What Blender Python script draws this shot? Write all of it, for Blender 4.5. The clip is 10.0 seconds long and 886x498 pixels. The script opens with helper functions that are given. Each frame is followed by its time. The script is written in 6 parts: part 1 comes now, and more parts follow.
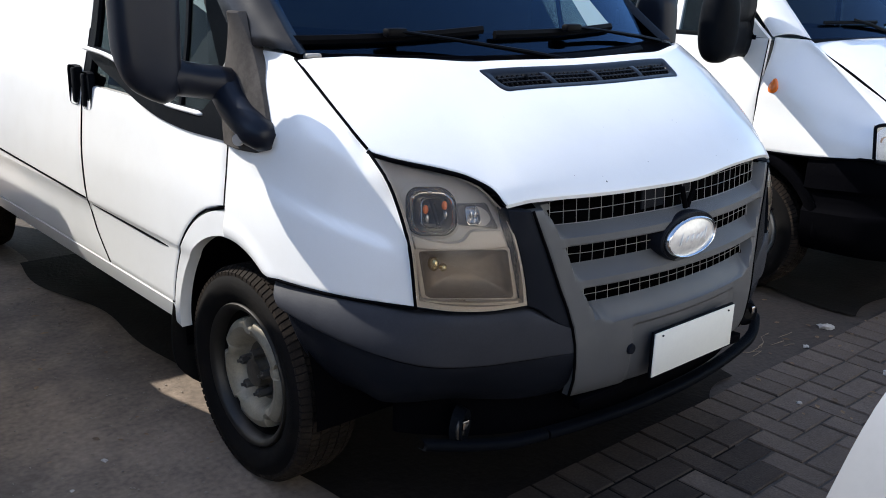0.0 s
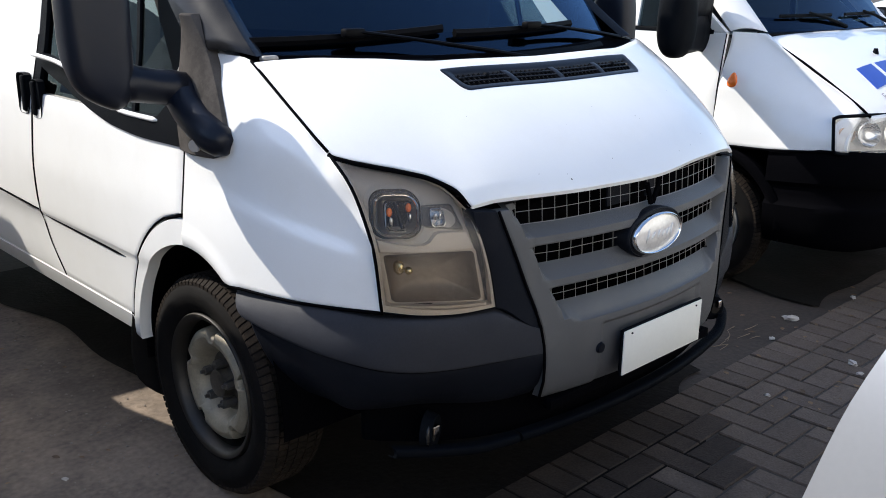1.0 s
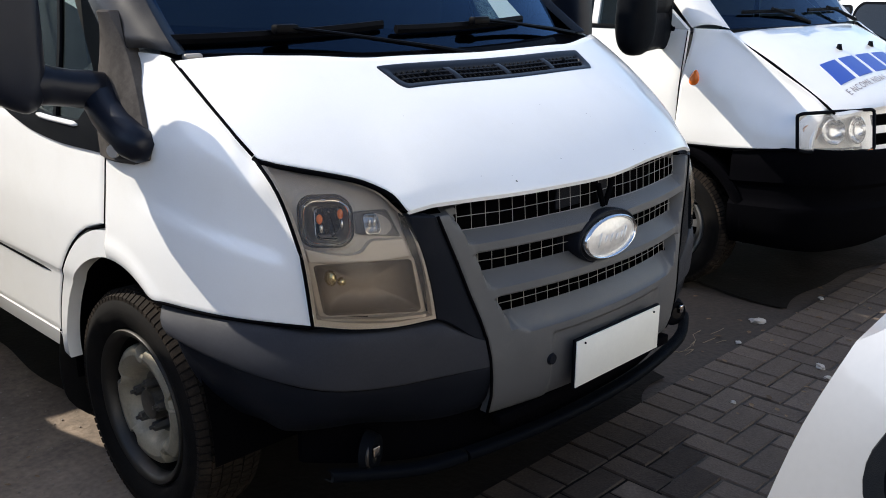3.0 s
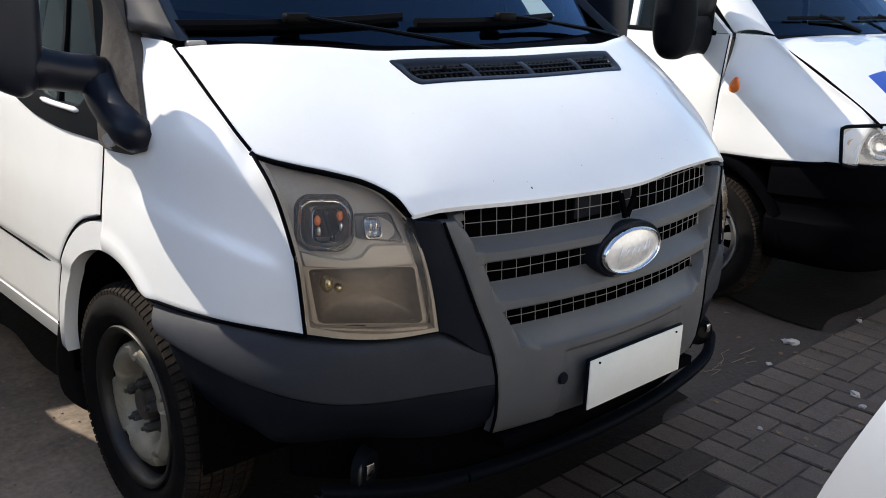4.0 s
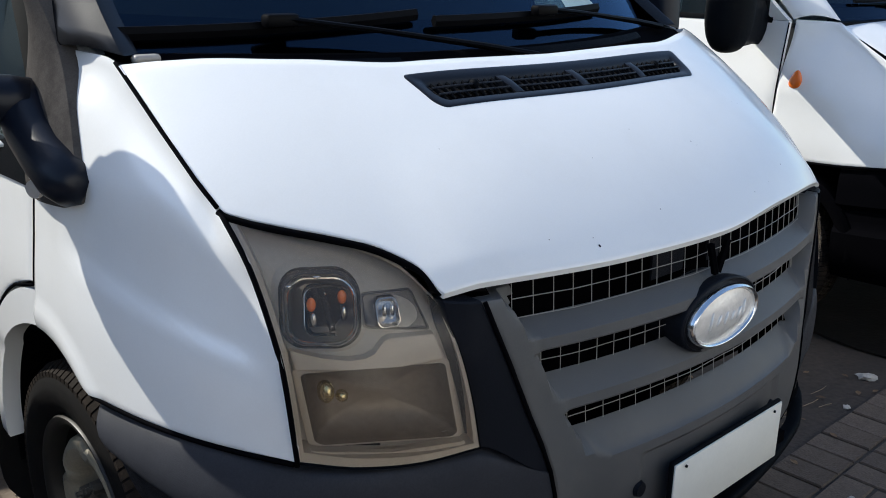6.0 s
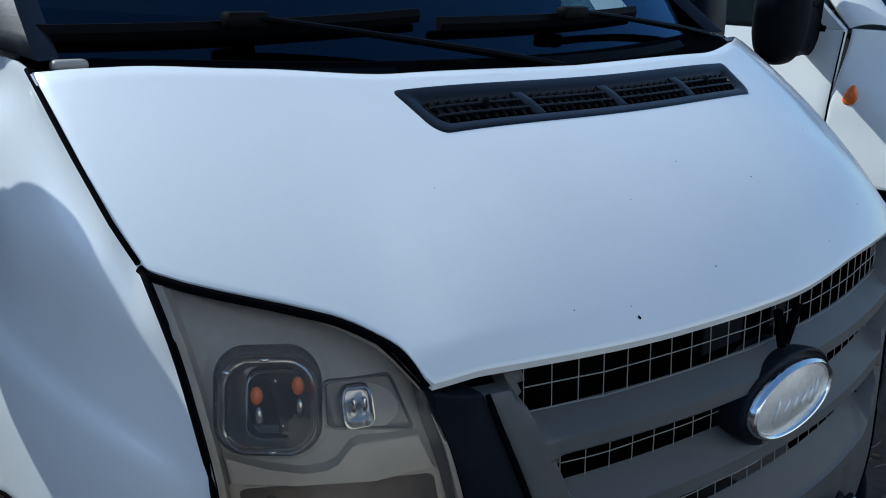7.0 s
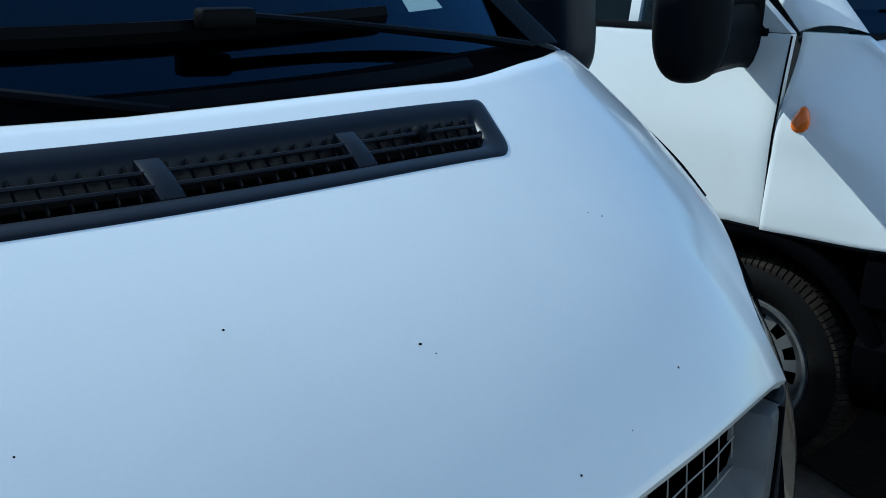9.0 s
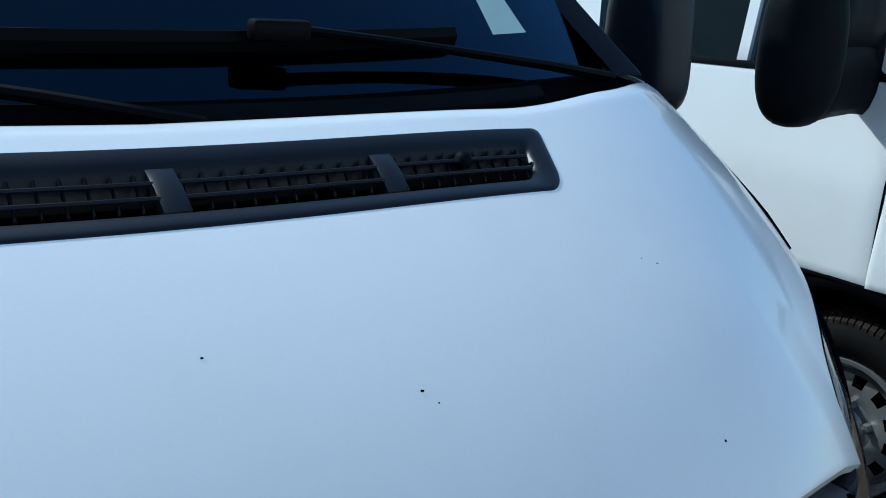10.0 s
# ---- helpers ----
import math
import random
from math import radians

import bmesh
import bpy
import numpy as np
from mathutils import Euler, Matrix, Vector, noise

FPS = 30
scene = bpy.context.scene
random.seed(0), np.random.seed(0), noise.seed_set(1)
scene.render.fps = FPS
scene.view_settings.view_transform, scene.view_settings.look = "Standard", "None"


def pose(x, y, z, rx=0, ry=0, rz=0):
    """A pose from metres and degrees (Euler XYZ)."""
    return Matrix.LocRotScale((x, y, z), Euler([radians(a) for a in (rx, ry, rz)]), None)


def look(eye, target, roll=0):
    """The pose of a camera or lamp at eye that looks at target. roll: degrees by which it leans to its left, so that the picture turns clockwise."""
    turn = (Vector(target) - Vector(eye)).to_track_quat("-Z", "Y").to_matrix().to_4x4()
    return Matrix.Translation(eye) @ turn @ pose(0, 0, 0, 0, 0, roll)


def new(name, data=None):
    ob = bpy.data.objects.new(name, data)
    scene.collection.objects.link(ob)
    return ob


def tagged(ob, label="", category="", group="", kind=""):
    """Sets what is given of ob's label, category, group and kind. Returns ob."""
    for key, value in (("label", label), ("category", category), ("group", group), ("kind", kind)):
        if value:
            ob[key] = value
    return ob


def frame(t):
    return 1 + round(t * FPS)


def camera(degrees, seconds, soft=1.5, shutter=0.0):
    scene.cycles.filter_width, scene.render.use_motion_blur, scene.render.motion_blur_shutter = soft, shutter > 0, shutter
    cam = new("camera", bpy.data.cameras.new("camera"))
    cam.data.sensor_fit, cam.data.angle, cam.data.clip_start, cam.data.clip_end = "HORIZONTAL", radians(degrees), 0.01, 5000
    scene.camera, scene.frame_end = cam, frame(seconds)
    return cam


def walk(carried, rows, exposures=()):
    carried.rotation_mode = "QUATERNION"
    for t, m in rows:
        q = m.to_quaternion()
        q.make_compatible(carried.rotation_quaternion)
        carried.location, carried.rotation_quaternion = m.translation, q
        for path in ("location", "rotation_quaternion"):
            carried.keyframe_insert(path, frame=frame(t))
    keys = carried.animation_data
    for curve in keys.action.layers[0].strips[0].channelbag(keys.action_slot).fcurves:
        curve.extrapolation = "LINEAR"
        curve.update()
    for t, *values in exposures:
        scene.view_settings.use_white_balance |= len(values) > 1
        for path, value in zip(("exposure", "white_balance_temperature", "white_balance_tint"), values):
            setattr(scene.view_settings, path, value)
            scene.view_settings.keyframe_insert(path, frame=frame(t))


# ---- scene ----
cam = camera(51.9, 10.0, soft=0.95)
PATH = [
    (0, (-2.244, -1.415, 1.568), (-0.965, 0.011, 0.992), 1.7),
    (0.5, (-2.245, -1.401, 1.559), (-0.934, -0.001, 0.992), 1.7),
    (1, (-2.218, -1.384, 1.56), (-0.882, -0.011, 0.988), 0.8),
    (1.5, (-2.198, -1.359, 1.546), (-0.804, -0.042, 0.981), 1.2),
    (2, (-2.173, -1.355, 1.532), (-0.753, -0.064, 0.969), 0.8),
    (3.5, (-1.969, -1.334, 1.519), (-0.631, 0.042, 0.958), 0.9),
    (4, (-1.9, -1.299, 1.509), (-0.584, 0.096, 0.943), 2.0),
    (4.5, (-1.84, -1.253, 1.518), (-0.516, 0.133, 0.947), 2.3),
    (5, (-1.777, -1.129, 1.501), (-0.476, 0.266, 0.901), 2.9),
    (5.5, (-1.704, -0.989, 1.515), (-0.383, 0.386, 0.911), 1.5),
    (5.7, (-1.64, -0.931, 1.515), (-0.329, 0.455, 0.913), 1.0),
    (7, (-1.281, -0.6, 1.493), (-0.013, 0.827, 0.9), 1.7),
    (7.5, (-1.057, -0.531, 1.456), (0.353, 0.773, 0.898), -0.9),
    (8, (-0.777, -0.492, 1.477), (0.537, 0.891, 0.878), 0.4),
    (8.5, (-0.536, -0.414, 1.464), (0.802, 0.949, 0.872), 2.3),
    (9, (-0.321, -0.361, 1.462), (0.908, 1.105, 0.884), 0.5),
    (9.5, (-0.213, -0.350, 1.450), (0.740, 1.327, 0.919), 2.0),
    (10, (-0.220, -0.346, 1.449), (0.834, 1.270, 0.927), 2.8),
]
EXPOSURES = [(0.0, 1.00, 6000, 10), (1.5, 0.93, 6250, 10), (3.5, 0.89, 6350, 10), (5.5, 0.79, 6250, 9), (7.0, 0.03, 5150, 1), (7.5, 0.08, 5000, -2), (8.5, 0.05, 4850, -7), (10.0, 0.12, 4950, -4)]
walk(cam, [(t, look(eye, target, roll)) for t, eye, target, roll in PATH], EXPOSURES)


# ---- light ----
SUN_TO = Vector((-0.350, 0.692, 0.632)).normalized()
world = bpy.data.worlds.new("sky")
scene.world = world
world.use_nodes = True
wn = world.node_tree.nodes
sky = wn.new("ShaderNodeTexSky")
sky.sky_type, sky.sun_disc = "NISHITA", False
sky.sun_elevation = math.asin(SUN_TO.z)
sky.sun_rotation = math.atan2(SUN_TO.x, SUN_TO.y)
world.node_tree.links.new(sky.outputs["Color"], wn["Background"].inputs["Color"])
wn["Background"].inputs["Strength"].default_value = 0.15
sun_data = bpy.data.lights.new("sun", "SUN")
sun_data.energy, sun_data.angle, sun_data.color = 4.2, radians(0.5), (1.0, 0.91, 0.77)
sun = new("sun", sun_data)
sun.matrix_world = look(SUN_TO * 40, (0, 0, 0))

# ---- materials ----
MATS = {}


def mat(name, base, rough=0.5, metal=0.0, var=0.06, scale=6.0, fine=90.0, bump=0.0, bump_scale=200.0, coat=0.0, stain=None, stain_amount=0.0, stain_scale=3.0, rand=0.0, spec=0.5):
    """A painted, plastic, stone or metal surface with broad and fine variation, relief and stains."""
    m = bpy.data.materials.new(name)
    m.use_nodes = True
    t = m.node_tree
    n, k = t.nodes, t.links
    p = n["Principled BSDF"]
    p.inputs["Roughness"].default_value, p.inputs["Metallic"].default_value = rough, metal
    p.inputs["Coat Weight"].default_value, p.inputs["Coat Roughness"].default_value = coat, 0.06
    p.inputs["Specular IOR Level"].default_value = spec
    co = n.new("ShaderNodeTexCoord")
    broad, small = n.new("ShaderNodeTexNoise"), n.new("ShaderNodeTexNoise")
    broad.inputs["Scale"].default_value, broad.inputs["Detail"].default_value = scale, 5
    small.inputs["Scale"].default_value, small.inputs["Detail"].default_value = fine, 4
    k.new(co.outputs["Object"], broad.inputs["Vector"])
    k.new(co.outputs["Object"], small.inputs["Vector"])
    add = n.new("ShaderNodeMath")
    add.operation = "ADD"
    k.new(broad.outputs["Fac"], add.inputs[0])
    k.new(small.outputs["Fac"], add.inputs[1])
    rng = n.new("ShaderNodeMapRange")
    rng.inputs["From Min"].default_value, rng.inputs["From Max"].default_value = 0.6, 1.4
    rng.inputs["To Min"].default_value, rng.inputs["To Max"].default_value = 1 - var, 1 + var
    k.new(add.outputs[0], rng.inputs["Value"])
    value = rng.outputs[0]
    if rand:
        info = n.new("ShaderNodeObjectInfo")
        r2 = n.new("ShaderNodeMapRange")
        r2.inputs["To Min"].default_value, r2.inputs["To Max"].default_value = 1 - rand, 1 + rand
        k.new(info.outputs["Random"], r2.inputs["Value"])
        mul = n.new("ShaderNodeMath")
        mul.operation = "MULTIPLY"
        k.new(value, mul.inputs[0])
        k.new(r2.outputs[0], mul.inputs[1])
        value = mul.outputs[0]
    hsv = n.new("ShaderNodeHueSaturation")
    hsv.inputs["Color"].default_value = (*base, 1)
    k.new(value, hsv.inputs["Value"])
    colour = hsv.outputs["Color"]
    if stain:
        sn = n.new("ShaderNodeTexNoise")
        sn.inputs["Scale"].default_value, sn.inputs["Detail"].default_value, sn.inputs["Roughness"].default_value = stain_scale, 8, 0.65
        k.new(co.outputs["Object"], sn.inputs["Vector"])
        sr = n.new("ShaderNodeMapRange")
        sr.inputs["From Min"].default_value, sr.inputs["From Max"].default_value, sr.inputs["To Max"].default_value = 0.48, 0.72, stain_amount
        k.new(sn.outputs["Fac"], sr.inputs["Value"])
        mx = n.new("ShaderNodeMix")
        mx.data_type = "RGBA"
        mx.inputs["B"].default_value = (*stain, 1)
        k.new(sr.outputs[0], mx.inputs["Factor"])
        k.new(colour, mx.inputs["A"])
        colour = mx.outputs["Result"]
    k.new(colour, p.inputs["Base Color"])
    rr = n.new("ShaderNodeMapRange")
    rr.inputs["To Min"].default_value, rr.inputs["To Max"].default_value = max(0.02, rough * 0.75), min(1, rough * 1.25)
    k.new(broad.outputs["Fac"], rr.inputs["Value"])
    k.new(rr.outputs[0], p.inputs["Roughness"])
    if bump:
        bn = n.new("ShaderNodeTexNoise")
        bn.inputs["Scale"].default_value, bn.inputs["Detail"].default_value = bump_scale, 6
        k.new(co.outputs["Object"], bn.inputs["Vector"])
        b = n.new("ShaderNodeBump")
        b.inputs["Strength"].default_value, b.inputs["Distance"].default_value = bump, 0.004
        k.new(bn.outputs["Fac"], b.inputs["Height"])
        k.new(b.outputs["Normal"], p.inputs["Normal"])
    MATS[name] = m
    return m


def glass(name, tint, clear, haze=(0.5, 0.45, 0.38), haze_amount=0.0, rough=0.02, ior=1.5, mirror=(1, 1, 1)):
    """Thin sheet glass or clear plastic: tinted see-through, a mirror by Fresnel, and some haze."""
    m = bpy.data.materials.new(name)
    m.use_nodes = True
    t = m.node_tree
    n, k = t.nodes, t.links
    n.remove(n["Principled BSDF"])
    out = n["Material Output"]
    tr, gl, df = n.new("ShaderNodeBsdfTransparent"), n.new("ShaderNodeBsdfGlossy"), n.new("ShaderNodeBsdfDiffuse")
    tr.inputs["Color"].default_value = (*[c * clear for c in tint], 1)
    gl.inputs["Roughness"].default_value = rough
    gl.inputs["Color"].default_value = (*mirror, 1)
    df.inputs["Color"].default_value = (*haze, 1)
    hz, fm, fr = n.new("ShaderNodeMixShader"), n.new("ShaderNodeMixShader"), n.new("ShaderNodeFresnel")
    fr.inputs["IOR"].default_value = ior
    nz, co, mr = n.new("ShaderNodeTexNoise"), n.new("ShaderNodeTexCoord"), n.new("ShaderNodeMapRange")
    nz.inputs["Scale"].default_value, nz.inputs["Detail"].default_value = 9, 5
    k.new(co.outputs["Object"], nz.inputs["Vector"])
    mr.inputs["To Min"].default_value, mr.inputs["To Max"].default_value = haze_amount * 0.6, haze_amount * 1.4
    k.new(nz.outputs["Fac"], mr.inputs["Value"])
    k.new(mr.outputs[0], hz.inputs["Fac"])
    k.new(tr.outputs[0], hz.inputs[1])
    k.new(df.outputs[0], hz.inputs[2])
    k.new(fr.outputs[0], fm.inputs["Fac"])
    k.new(hz.outputs[0], fm.inputs[1])
    k.new(gl.outputs[0], fm.inputs[2])
    k.new(fm.outputs[0], out.inputs["Surface"])
    MATS[name] = m
    return m


WHITE = mat("white van paint", (0.80, 0.80, 0.79), 0.22, var=0.02, scale=2.0, fine=300, coat=0.6, stain=(0.55, 0.52, 0.46), stain_amount=0.10, stain_scale=5, bump=0.02, bump_scale=25)
CENTRE = mat("weathered grey plastic", (0.078, 0.079, 0.082), 0.46, var=0.12, scale=7, fine=400, bump=0.25, bump_scale=900, stain=(0.118, 0.113, 0.108), stain_amount=0.5, stain_scale=6)
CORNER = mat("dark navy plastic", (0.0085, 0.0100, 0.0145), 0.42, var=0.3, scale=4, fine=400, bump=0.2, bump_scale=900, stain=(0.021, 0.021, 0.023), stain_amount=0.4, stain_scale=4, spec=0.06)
# lighter bumper plastic, with the upper band's sunlight put into its colour
SHELF = mat("sunlit-tone dark plastic", (0.034, 0.0355, 0.0420), 0.50, var=0.2, scale=5, fine=300, bump=0.2, bump_scale=900, stain=(0.019, 0.020, 0.025), stain_amount=0.6, stain_scale=5, spec=0.08)
BLACK = mat("black trim plastic", (0.004, 0.005, 0.007), 0.5, var=0.15, scale=9, fine=300, bump=0.2, bump_scale=700, stain=(0.010, 0.010, 0.010), stain_amount=0.4, stain_scale=12, spec=0.02)
PILLAR = mat("grained black plastic", (0.006, 0.006, 0.007), 0.22, var=0.2, scale=9, fine=500, bump=0.05, bump_scale=260, spec=0.20)
MIRRORBLACK = mat("navy-black mirror plastic", (0.0065, 0.0085, 0.015), 0.34, var=0.2, scale=6, fine=400, bump=0.08, bump_scale=500, stain=(0.014, 0.014, 0.018), stain_amount=0.4, stain_scale=8, spec=0.22)
VENTBLACK = mat("faded black vent plastic", (0.008, 0.009, 0.013), 0.38, var=0.15, scale=14, fine=300, bump=0.06, bump_scale=700, stain=(0.011, 0.011, 0.014), stain_amount=0.5, stain_scale=20, spec=0.22)
RUBBER = mat("tyre rubber", (0.0048, 0.0044, 0.0044), 0.75, var=0.2, scale=12, fine=200, bump=0.3, bump_scale=300, stain=(0.017, 0.0135, 0.0105), stain_amount=0.5, stain_scale=9, spec=0.10)
TREAD = mat("dusty tread rubber", (0.017, 0.0135, 0.011), 0.85, var=0.3, scale=14, fine=200, bump=0.4, bump_scale=260, stain=(0.055, 0.041, 0.030), stain_amount=0.6, stain_scale=12, spec=0.08)
WIPERBLACK = mat("black wiper rubber", (0.0016, 0.0017, 0.0025), 0.5, var=0.2, spec=0.06)
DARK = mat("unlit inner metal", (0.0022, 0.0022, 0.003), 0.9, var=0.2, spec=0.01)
BOWL = mat("browned reflector bowl", (0.185, 0.150, 0.118), 0.52, metal=0.55, var=0.2, scale=12)
BADGE = mat("dulled silver badge", (0.84, 0.83, 0.80), 0.24, metal=0.4, var=0.14, scale=30, bump=0.35, bump_scale=70)
SILVERPAINT = mat("silver car paint", (0.25, 0.26, 0.28), 0.3, metal=0.3, var=0.03, scale=3, coat=0.8)
STEEL = mat("dusty cream steel rim", (0.27, 0.235, 0.17), 0.45, metal=0.2, var=0.18, scale=12, fine=150, bump=0.15, bump_scale=200, stain=(0.13, 0.10, 0.065), stain_amount=0.7, stain_scale=14)
RIMLIP = mat("rust-browned rim lip", (0.014, 0.012, 0.0095), 0.5, metal=0.2, var=0.25, scale=14, stain=(0.03, 0.024, 0.018), stain_amount=0.8, stain_scale=10)
RIMDARK = mat("dark painted rim", (0.007, 0.006, 0.0055), 0.6, var=0.2, scale=14, stain=(0.030, 0.025, 0.019), stain_amount=0.5, stain_scale=18, spec=0.15)
HUB = mat("greasy hub steel", (0.085, 0.074, 0.058), 0.45, metal=0.4, var=0.3, scale=30, stain=(0.012, 0.010, 0.009), stain_amount=0.8, stain_scale=18)
NUT = mat("dull wheel nut steel", (0.11, 0.105, 0.10), 0.35, metal=0.7, var=0.2, scale=40)
SILVER = mat("silver steel rim", (0.22, 0.22, 0.22), 0.4, metal=0.5, var=0.12, scale=12, stain=(0.2, 0.18, 0.15), stain_amount=0.5, stain_scale=10)
CHROME = mat("worn chrome", (0.78, 0.78, 0.78), 0.14, metal=1.0, var=0.06, scale=30, bump=0.1, bump_scale=120)
WIRE = mat("bare grille wire", (0.27, 0.26, 0.245), 0.5, metal=0.3, var=0.15, scale=40)
REFLECT = mat("aged lamp reflector", (0.50, 0.47, 0.42), 0.35, metal=0.5, var=0.12, scale=15, fine=100)
LAMPGREY = mat("lamp housing", (0.34, 0.315, 0.285), 0.5, var=0.1, scale=10)
LAMPTAN = mat("yellowed lamp ledge", (0.46, 0.405, 0.345), 0.5, var=0.08, scale=10)
AMBER = mat("amber plastic", (0.80, 0.17, 0.02), 0.25, var=0.1, scale=40, coat=0.5)
LAMPCHROME = mat("lamp chrome", (0.62, 0.59, 0.55), 0.18, metal=1.0, var=0.1, scale=40)
GOLD = mat("gilded bulb shield", (0.72, 0.58, 0.30), 0.25, metal=0.9, var=0.1, scale=40)
SMOKED = mat("smoked grey reflector", (0.125, 0.116, 0.106), 0.32, metal=0.7, var=0.15, scale=30, spec=0.5)
DARKBOWL = mat("dark smoked reflector", (0.026, 0.024, 0.022), 0.25, metal=0.2, var=0.15, scale=30, spec=0.4)
FOOT = mat("sun-faded black plastic", (0.072, 0.066, 0.062), 0.7, var=0.2, scale=9, fine=300, bump=0.25, bump_scale=600, stain=(0.012, 0.012, 0.012), stain_amount=0.6, stain_scale=14, spec=0.005)
PLATEWHITE = mat("blank white plate", (0.80, 0.79, 0.72), 0.45, var=0.03, scale=20)
RED = mat("red plate", (0.45, 0.03, 0.03), 0.4, var=0.06, scale=20)
BLUE = mat("blue lettering", (0.02, 0.06, 0.35), 0.35, var=0.05)
GREYLETTER = mat("grey lettering", (0.24, 0.22, 0.23), 0.4, var=0.05)
PALEBAR = mat("pale lettering", (0.75, 0.70, 0.70), 0.4, var=0.05)
DASH = mat("grey dashboard", (0.36, 0.37, 0.37), 0.75, var=0.15, scale=8, fine=200, bump=0.2, bump_scale=500)
DARKGLASS = mat("dark car window", (0.008, 0.011, 0.014), 0.06, var=0.1, scale=5, spec=0.5)
SEAT = mat("cab lining", (0.010, 0.012, 0.016), 0.8, var=0.2)
LENS = glass("hazed lamp lens", (1, 0.97, 0.92), 0.95, haze=(0.48, 0.40, 0.33), haze_amount=0.085, rough=0.08, ior=1.32)
CLEAR = glass("clear lamp lens", (1, 1, 1), 0.97, haze=(0.75, 0.75, 0.75), haze_amount=0.22, rough=0.04)
PALEAMBER = mat("pale amber reflector", (0.62, 0.36, 0.20), 0.25, metal=0.4, var=0.2, scale=40)
PANE = glass("tinted vehicle glass", (0.50, 0.66, 0.68), 0.38, haze=(0.4, 0.4, 0.38), haze_amount=0.001, rough=0.01, ior=1.45, mirror=(0.75, 0.90, 0.92))
SCREEN = glass("blue tinted windscreen glass", (0.48, 0.66, 0.72), 0.60, haze_amount=0.0, rough=0.01, ior=1.5, mirror=(0.42, 0.66, 1.0))
SCREENB = glass("dark tinted windscreen glass", (0.40, 0.52, 0.60), 0.40, haze_amount=0.0, rough=0.01, ior=1.45, mirror=(0.25, 0.36, 0.55))
GROUND = mat("dark worn asphalt", (0.050, 0.037, 0.028), 0.9, var=0.4, scale=3, fine=40, bump=0.9, bump_scale=40, stain=(0.014, 0.013, 0.012), stain_amount=0.7, stain_scale=1.6)
SOIL = mat("trodden brown soil", (0.185, 0.146, 0.113), 0.95, var=0.42, scale=5, fine=45, bump=1.0, bump_scale=45, stain=(0.052, 0.045, 0.041), stain_amount=0.85, stain_scale=1.3, spec=0.2)
PAVER = mat("grey paving block", (0.116, 0.089, 0.069), 0.9, var=0.38, scale=9, fine=120, bump=0.6, bump_scale=110, stain=(0.034, 0.026, 0.021), stain_amount=0.75, stain_scale=1.7, rand=0.16, spec=0.25)
# for the unseen wall that cuts low western skylight
BLOCKWALL = mat("dark sky-blocking wall", (0.12, 0.11, 0.10), 0.9, var=0.25, scale=1.5, fine=30, bump=0.5, bump_scale=30, stain=(0.05, 0.048, 0.045), stain_amount=0.7, stain_scale=0.8)
# soil darkened to paint the shade under the vans
SHADESOIL = mat("shade-darkened soil", (0.0075, 0.0062, 0.0055), 0.85, var=0.5, scale=4, fine=60, bump=0.8, bump_scale=50, stain=(0.016, 0.012, 0.010), stain_amount=0.7, stain_scale=3, spec=0.1)
# for the unseen wall that throws sunlight back at the vans
BOUNCEWALL = mat("white bounce wall", (0.80, 0.78, 0.73), 0.9, var=0.1, scale=1.2, fine=30, bump=0.4, bump_scale=40, stain=(0.6, 0.57, 0.52), stain_amount=0.5, stain_scale=0.7)
# paving copy darkened for the panel van's shade and for dirt
SHADEPAVER = mat("shade- and dirt-darkened paving block", (0.062, 0.047, 0.037), 0.85, var=0.45, scale=9, fine=120, bump=0.6, bump_scale=110, stain=(0.010, 0.008, 0.007), stain_amount=0.75, stain_scale=3, rand=0.3, spec=0.2)
JOINT = mat("sandy joint", (0.060, 0.046, 0.036), 0.95, var=0.4, scale=10, bump=0.6, bump_scale=80, stain=(0.005, 0.004, 0.004), stain_amount=1.0, stain_scale=7)


# ---- mesh helpers ----
def spline(points, x):
    """Smooth curve through (x, y) points, with flat extension."""
    if x <= points[0][0]:
        return points[0][1]
    if x >= points[-1][0]:
        return points[-1][1]
    i = max(j for j in range(len(points) - 1) if points[j][0] <= x)
    x0, y0 = points[i]
    x1, y1 = points[i + 1]
    h, d = x1 - x0, (y1 - y0) / (x1 - x0)

    def slope(j):
        if j == 0 or j == len(points) - 1:
            a, b = (0, 1) if j == 0 else (-2, -1)
            return (points[b][1] - points[a][1]) / (points[b][0] - points[a][0])
        a = (points[j][1] - points[j - 1][1]) / (points[j][0] - points[j - 1][0])
        b = (points[j + 1][1] - points[j][1]) / (points[j + 1][0] - points[j][0])
        return 0 if a * b <= 0 else 2 * a * b / (a + b)
    m0, m1, s = slope(i), slope(i + 1), (x - x0) / h
    return (2 * s**3 - 3 * s**2 + 1) * y0 + (s**3 - 2 * s**2 + s) * h * m0 + (-2 * s**3 + 3 * s**2) * y1 + (s**3 - s**2) * h * m1


def smooth(a, b, x):
    s = min(1, max(0, (x - a) / (b - a)))
    return s * s * (3 - 2 * s)


def curve3(points, s):
    """Smooth curve in space through evenly spaced points, s from 0 to 1."""
    k = len(points) - 1
    return Vector([spline([(i / k, p[a]) for i, p in enumerate(points)], s) for a in range(3)])


def frange(a, b, n):
    return [a + (b - a) * i / n for i in range(n + 1)]


def steps(n, e=0.012):
    return [0, e] + [i / n for i in range(1, n)] + [1 - e, 1]


